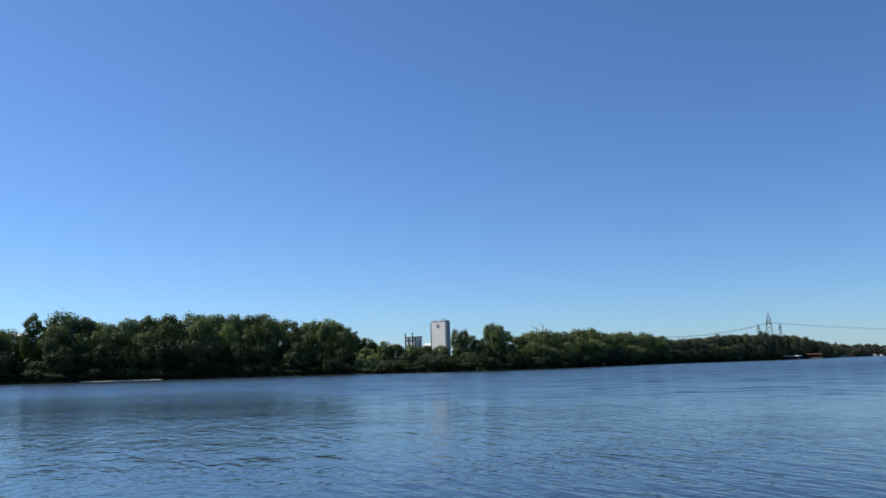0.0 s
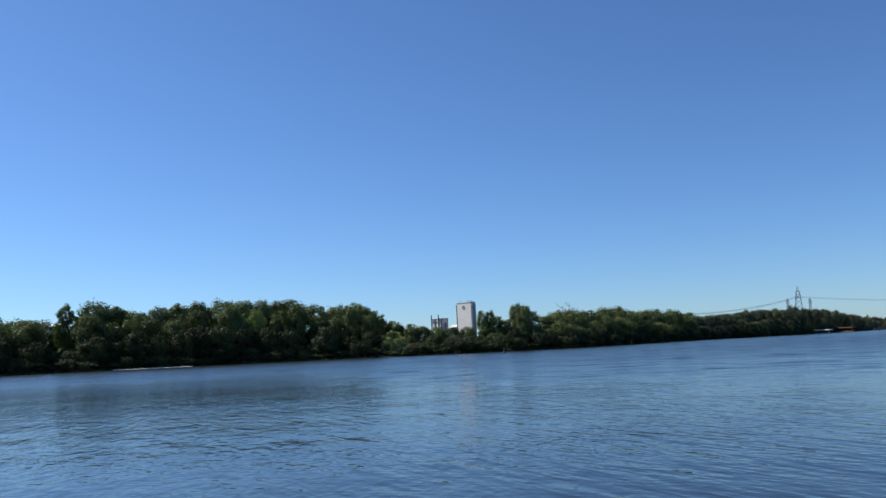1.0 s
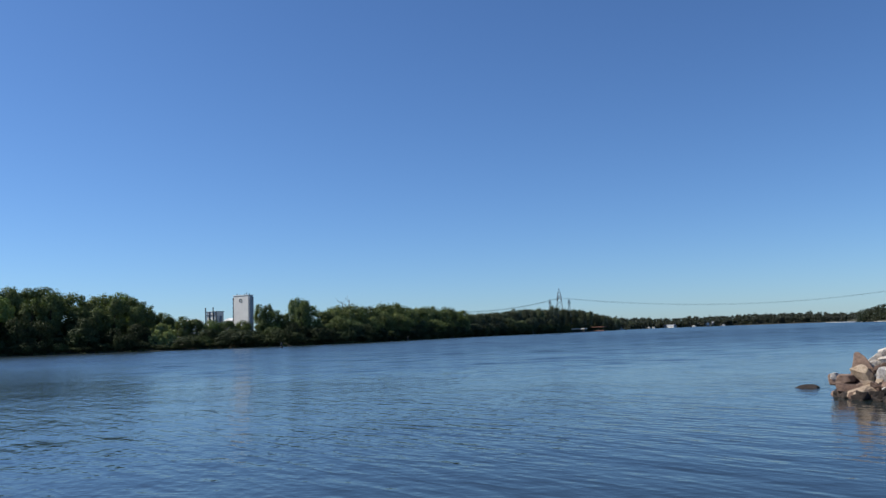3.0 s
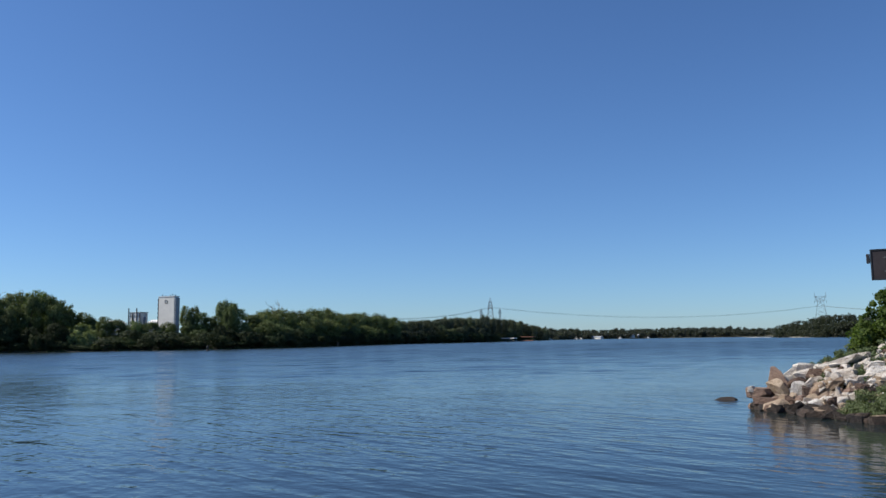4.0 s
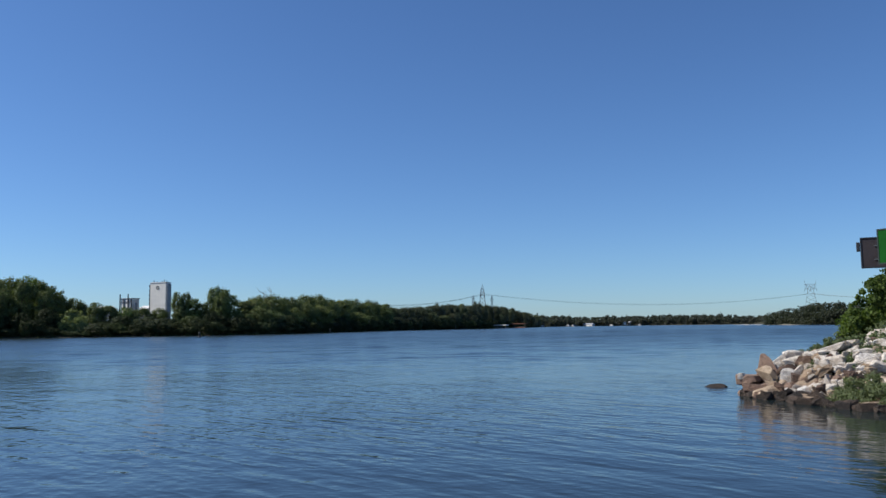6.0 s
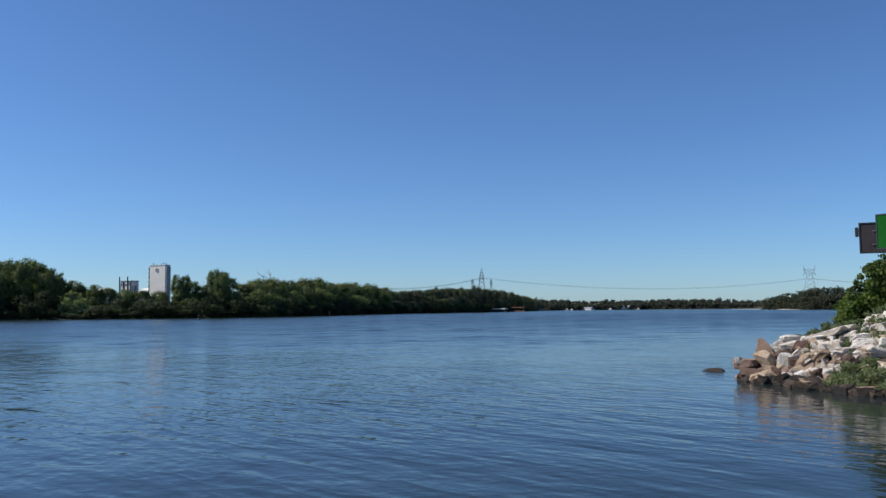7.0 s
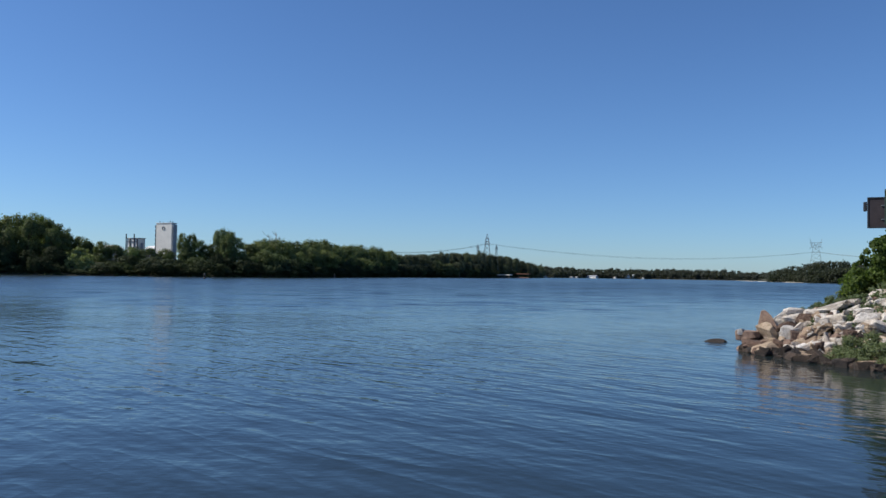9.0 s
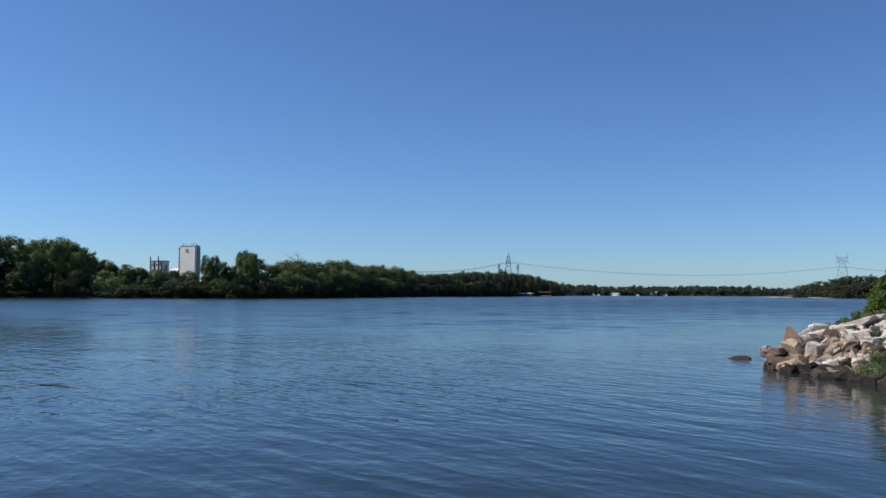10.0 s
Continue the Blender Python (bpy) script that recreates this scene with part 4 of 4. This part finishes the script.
# the large stones: x, y, height of the middle, width, thickness, tone, shape, lean
TIP = [(16.14, 18.51, 0.81, 0.57, 0.56, "b", "spike", 4), (15.69, 18.53, 0.40, 0.76, 0.29, "b", "slab", 3), (15.37, 18.53, 0.51, 0.21, 0.16, "p", "block", 0),
       (16.03, 18.13, 0.48, 0.66, 0.32, "t", "slab", -48), (15.31, 17.96, 0.19, 0.59, 0.27, "b", "block", 0), (15.17, 17.29, 0.13, 0.68, 0.28, "t", "slab", 22),
       (16.06, 17.51, 0.49, 0.36, 0.49, "p", "block", -12), (15.91, 17.03, 0.43, 0.28, 0.41, "b", "block", -8), (16.51, 18.00, 0.68, 0.48, 0.23, "b", "slab", 10),
       (16.77, 18.51, 0.81, 0.55, 0.33, "p", "slab", 42), (17.27, 18.51, 1.07, 0.61, 0.22, "p", "slab", 2), (17.04, 18.32, 0.89, 0.58, 0.25, "p", "block", 8)]
SLOPE = [(17.00, 17.92, 0.88, 0.40, 0.32, "b", "block", 0), (16.07, 16.90, 0.50, 0.62, 0.29, "t", "slab", 45), (16.38, 16.63, 0.63, 0.69, 0.18, "t", "slab", 36),
         (16.51, 16.97, 0.68, 0.34, 0.22, "t", "block", 20), (15.55, 16.67, 0.29, 0.25, 0.18, "p", "block", 0), (15.50, 16.33, 0.26, 0.30, 0.18, "p", "block", 15),
         (15.18, 15.95, 0.13, 0.66, 0.12, "t", "slab", -6), (15.82, 15.91, 0.40, 0.55, 0.17, "p", "slab", 78), (15.69, 16.02, 0.34, 0.48, 0.15, "t", "slab", 50),
         (17.79, 17.62, 1.20, 1.26, 0.21, "p", "slab", 22), (17.21, 16.90, 0.96, 0.51, 0.26, "p", "block", 5), (17.54, 16.36, 1.10, 0.54, 0.34, "p", "block", 12),
         (17.46, 15.76, 1.07, 0.17, 0.21, "b", "block", 0)]
CREST = [(17.22, 15.78, 0.97, 0.76, 0.36, "p", "block", -4), (17.44, 15.39, 1.05, 0.51, 0.29, "p", "block", -10), (17.94, 15.67, 1.26, 0.29, 0.39, "p", "spike", 0),
         (16.79, 15.46, 0.79, 0.59, 0.23, "p", "slab", 14), (16.95, 15.15, 0.86, 0.66, 0.21, "p", "slab", -20), (16.89, 16.02, 0.83, 0.56, 0.25, "p", "block", 6),
         (16.63, 16.18, 0.73, 0.43, 0.21, "p", "block", -8), (16.44, 14.34, 0.65, 0.33, 0.33, "p", "block", 0), (15.16, 13.95, 0.12, 0.49, 0.14, "t", "slab", 0),
         (17.14, 14.94, 0.94, 0.37, 0.17, "b", "slab", -10), (18.08, 17.35, 1.32, 0.72, 0.23, "p", "slab", 18), (17.23, 17.42, 0.97, 0.43, 0.22, "p", "block", 10),
         (17.31, 17.90, 1.01, 0.36, 0.23, "p", "block", -5)]
BACK_ROW = [(17.86, 16.89, 1.23, 0.39, 0.19, "p", "slab", 20), (18.85, 17.24, 1.45, 0.45, 0.24, "p", "block", 5), (19.04, 16.84, 1.55, 0.50, 0.30, "p", "block", -8),
            (18.5, 16.6, 1.42, 0.5, 0.25, "p", "slab", 10), (16.55, 21.05, 0.02, 0.68, 0.17, "d", "spike", 0)]
for x, y, z, w, h, tone, kind, lean in TIP + SLOPE + CREST + BACK_ROW:
    pool = STONES[tone, kind]
    stone_at(pool[rng.integers(len(pool))], x, y, z, w, h, lean, 4)


def edge_x(y):
    return float(np.interp(y, [8, 11, 13.4, 15.2, 17.6, 19.1], [15.6, 15.6, 15.0, 14.9, 15.05, 15.7]))


def scatter(y0, y1, inland0, inland1, w0, w1, sink):
    y = rng.uniform(y0, y1)
    inland = rng.uniform(inland0, inland1 if y < 17.0 else 2.3)
    x = edge_x(y) + inland
    w = rng.uniform(w0, w1)
    h = w * rng.uniform(0.45, 0.95)
    tone = "d" if inland < 0.5 else rng.choice(["p", "t", "b"], p=[0.22, 0.2, 0.58] if inland < 1.0 else [0.68, 0.2, 0.12])
    return x, y, max(ground_at(Vector((x, y, 0))), 0.0) + h * sink, w, h, tone


# leaning slabs between the large stones
for k in range(64):
    y = rng.uniform(15.4, 18.6)
    inland = rng.uniform(0.0, 2.3) if k % 3 else rng.uniform(-0.05, 0.9)
    x = edge_x(y) + inland
    w = rng.uniform(0.24, 0.46)
    tone = "d" if inland < 0.4 else rng.choice(["p", "t", "b"], p=[0.32, 0.26, 0.42] if inland < 1.1 else [0.6, 0.3, 0.10])
    z = max(ground_at(Vector((x, y, 0))), 0.0) + 0.09
    stone_at(STONES[tone, rng.choice(["slab", "block"])][rng.integers(6)], x, y, z, w, w * rng.uniform(0.4, 0.7), rng.normal(15, 38), 8)
for k in range(205):
    x, y, z, w, h, tone = scatter(10.8, 18.6, -0.2, 4.6, 0.2, 0.46, 0.05)
    if y > 15.6 and x < edge_x(y) + 2.4:
        # kept low where the large stones lie
        w, h, z = w * 0.7, h * 0.7, z - 0.10
    stone_at(STONES[tone, rng.choice(["rubble", "block"])][rng.integers(6)], x, y, z, w, h, 0, 20)
# small proud slabs that break up the heap
for k in range(70):
    y = rng.uniform(15.3, 18.5)
    inland = rng.uniform(0.3, 2.7)
    x = edge_x(y) + inland
    w = rng.uniform(0.14, 0.32)
    tone = rng.choice(["p", "t", "b"], p=[0.42, 0.34, 0.24] if inland < 1.1 else [0.74, 0.2, 0.06])
    stone_at(STONES[tone, rng.choice(["slab", "spike", "block"])][rng.integers(6)], x, y, ground_at(Vector((x, y, 0))) + rng.uniform(0.16, 0.3), w, w * rng.uniform(0.4, 0.9), rng.normal(10, 40), 9)
# wet stones along the waterline
for k in range(46):
    y = rng.uniform(13.2, 18.7)
    w = rng.uniform(0.2, 0.42)
    stone_at(STONES[rng.choice(["d", "b"], p=[0.85, 0.15]), rng.choice(["rubble", "slab", "block"])][rng.integers(6)], edge_x(y) + rng.uniform(-0.12, 0.2), y, rng.uniform(0.0, 0.08), w, w * rng.uniform(0.45, 0.7), 0, 15)
# pale stones of the upper slope, up to the bushes
for k in range(46):
    p = polar(rng.uniform(46.9, 52.5), rng.uniform(23.4, 26.4))
    if p.x < 17.6:
        continue
    w = rng.uniform(0.2, 0.44)
    tone = rng.choice(["p", "t", "b"], p=[0.78, 0.12, 0.10])
    stone_at(STONES[tone, rng.choice(["slab", "block", "rubble"])][rng.integers(6)], p.x, p.y, ground_at(p) + 0.06, w, w * rng.uniform(0.4, 0.7), rng.normal(10, 22), 8)
# small rubble between them, one mesh of each tone
loose = {tone: Shape() for tone in TONES}
for k in range(900):
    x, y, z, w, h, tone = scatter(10.8, 18.6, 0.0, 5.2, 0.07, 0.22, 0.25)
    # two of three small stones darkened to paint shade into the heap's gaps
    if y > 15.2 and x < edge_x(y) + 2.6 and k % 3:
        tone = "d"
    me = STONES[tone, "rubble"][rng.integers(6)]
    turn = Euler(rng.uniform(0, 6.28, 3)).to_matrix()
    s = loose[tone]
    base = len(s.v)
    s.v += [tuple(turn @ Vector((v.co.x * w, v.co.y * w, v.co.z * h)) + Vector((x - 16, y - 16, z))) for v in me.vertices]
    s.f += [tuple(base + i for i in p.vertices) for p in me.polygons]
for tone, s in loose.items():
    if s.v:
        tagged(part("rubble", s, TONES[tone], bank), kind="stuff")


# ---- plants on the point ----
def leafy(name, heads, count, size, mat, label, category, seed, stems=True, slim=1.0):
    """A low plant: stems from the ground to its clumps, and many small leaves."""
    r = np.random.default_rng(seed)
    base = Vector((sum(h[0] for h in heads) / len(heads), sum(h[1] for h in heads) / len(heads), 0))
    base.z = ground_at(base)
    ob = thing(name, Matrix.Translation(base), label, category)
    rel = [(h[0] - base.x, h[1] - base.y, h[2] - base.z, h[3]) for h in heads]
    if stems:
        s = Shape()
        for h in rel[::3]:
            g = ground_at(Vector((h[0] * 0.75 + base.x, h[1] * 0.75 + base.y, 0))) - base.z - 0.1
            s.tube([(h[0] * 0.75, h[1] * 0.75, g), (h[0] * 0.85, h[1] * 0.85, (g + h[2]) / 2), (h[0], h[1], h[2] + h[3] * 0.5)], [0.02, 0.014, 0.005], 5)
        tagged(part("stems", s, BARK, ob), kind="stuff")
    p, d = clumps(r, rel, count, 0.9)
    p[:, 2] = np.maximum(p[:, 2], -1.2)
    part("leaves", leaf_mesh(name, p, d, size * r.uniform(0.55, 1.3, count), mat, r, 0.9, 4, slim), mat, ob)
    return ob


r = np.random.default_rng(9)
bush = []
for k in range(190):
    b = r.uniform(46.2, 55.0)
    d = r.uniform(26.3, 29.2)
    top = float(np.interp(b, [46.0, 46.6, 47.3, 48.2, 49.2, 52, 56], [1.95, 2.65, 3.0, 3.4, 3.6, 4.15, 4.15]))
    p = polar(b, d)
    g = ground_at(p)
    small = k % 4 == 0
    z = top + r.uniform(-0.25, 0.12) if small else r.uniform(g + 0.1, max(g + 0.3, top - 0.25))
    bush.append((p.x, p.y, max(z, g + 0.3), r.uniform(0.07, 0.13) if small else r.uniform(0.16, 0.32)))
for k in range(16):
    p = polar(r.uniform(48.9, 51.0), r.uniform(23.0, 23.6))
    bush.append((p.x, p.y, r.uniform(1.9, 3.35), r.uniform(0.12, 0.26)))
leafy("bush", bush, 34000, 0.055, LEAF_BUSH, "large bright green leafy bush on the rock point", "bush", 91)
weeds = []
for k in range(90):
    y = r.uniform(11.2, 15.3)
    x = 14.95 + r.uniform(0.0, 0.95)
    weeds.append((x, y, ground_at(Vector((x, y, 0))) + r.uniform(0.05, 0.38), r.uniform(0.08, 0.2)))
leafy("weeds", weeds, 17000, 0.062, LEAF_WEED, "patch of green weeds between stones at the waterline", "weeds", 92, True, 0.26)
tuft = []
for k in range(60):
    t = r.uniform(0.2, 1)
    x, y = 16.9 + 4.0 * t + r.normal(0, 0.25), 19.1 + 0.5 * t + r.normal(0, 0.35)
    tuft.append((x, y, ground_at(Vector((x, y, 0))) + r.uniform(0.1, 0.25), r.uniform(0.07, 0.18)))
for k in range(170):
    x, y = r.uniform(17.4, 20.5), r.uniform(18.0, 19.4)
    tuft.append((x, y + 0.25 * (x - 17.4), ground_at(Vector((x, y + 0.25 * (x - 17.4), 0))) + r.uniform(0.04, 0.2), r.uniform(0.07, 0.16)))
for k in range(70):
    x, y = r.uniform(17.5, 20.0), r.uniform(18.5, 19.3)
    tuft.append((x, y, ground_at(Vector((x, y, 0))) + r.uniform(0.2, 0.5), r.uniform(0.05, 0.12)))
leafy("grass_tufts", tuft, 26000, 0.062, LEAF_WEED, "green grass and weeds along the crest of the point", "weeds", 93, True, 0.26)
sward = []
for k in range(210):
    x, y = (r.uniform(17.4, 22), r.uniform(11, 17.4)) if k % 2 else (r.uniform(17.3, 19.6), r.uniform(14.5, 17.8))
    sward.append((x, y, ground_at(Vector((x, y, 0))) + 0.1, r.uniform(0.08, 0.2)))
for k in range(90):
    x, y = r.uniform(16.7, 18.8), r.uniform(14.2, 18.2)
    sward.append((x, y, ground_at(Vector((x, y, 0))) + r.uniform(0.08, 0.26), r.uniform(0.05, 0.13)))
leafy("weeds", sward, 19000, 0.036, LEAF_WEED, "green weeds growing among the upper stones", "weeds", 94, False)


# ---- green daymark ----
def daymark():
    foot = polar(49.45, 23.9)
    foot.z = ground_at(foot)
    ob = thing("daymark", Matrix.Translation(foot), "green square daymark boards on a dark post among bushes", "sign")
    top = EYE + 23.9 * math.tan(radians(5.85)) - foot.z
    part("post", Shape().tube([(0, 0, -0.4), (0, 0, top - 0.05), (0, 0, top + 0.02)], [0.15, 0.13, 0.10], 12), PILE_WOOD, ob, "dark tarred wooden post", True)
    part("finial", Shape().tube([(-0.12, 0, top - 0.02), (-0.12, 0, top + 0.08), (-0.12, 0, top + 0.17), (-0.12, 0, top + 0.25)], [0.04, 0.055, 0.05, 0.015], 8), DARK_STEEL, ob, "small dark pointed cap", True)

    def board(left_bearing, left_d, low, high, width, toward, face, edge, label, back_side):
        left = polar(left_bearing, left_d)
        a = -radians(left_bearing) - radians(toward)
        z0, z1 = EYE + left_d * math.tan(radians(low)) - foot.z, EYE + left_d * math.tan(radians(high)) - foot.z
        along, out = Vector((math.cos(a), math.sin(a), 0)), Vector((math.sin(a), -math.cos(a), 0))
        c = left - foot + along * width / 2
        c.z = (z0 + z1) / 2
        hh = z1 - z0
        b = part("board", Shape().box(c, (width, 0.04, hh), a, 0.008), face, ob, label)
        for k, (dx, dz, sx, sz) in enumerate(((0, hh / 2 - 0.018, width, 0.036), (0, -hh / 2 + 0.018, width, 0.036), (-width / 2 + 0.018, 0, 0.036, hh - 0.075), (width / 2 - 0.018, 0, 0.036, hh - 0.075))):
            q = c + along * dx + out * 0.022 + Vector((0, 0, dz))
            part("border", Shape().box(q, (sx, 0.02, sz), a, 0.004), edge, b)
        if back_side:
            for dz in (-hh * 0.22, hh * 0.22):
                q = c + out * 0.03 + Vector((0, 0, dz)) + along * 0.05
                part("batten", Shape().box(q - along * 0.05, (0.30, 0.02, 0.03), a, 0.006), GALVANISED, b)
            q = c - along * (width / 2 + 0.05) + Vector((0, 0, hh * 0.2))
            part("bracket", Shape().box(q, (0.09, 0.07, 0.26), a, 0.015), DARK_STEEL, b)
        return b

    board(48.24, 23.75, 3.60, 5.83, 0.98, 26, GREEN_BOARD, GREEN_EDGE, "bright green square board with dark border", False)
    board(47.24, 24.3, 3.38, 5.35, 0.95, -4, BOARD_BACK, DARK_STEEL, "dark brown back of a second board", True)


daymark()
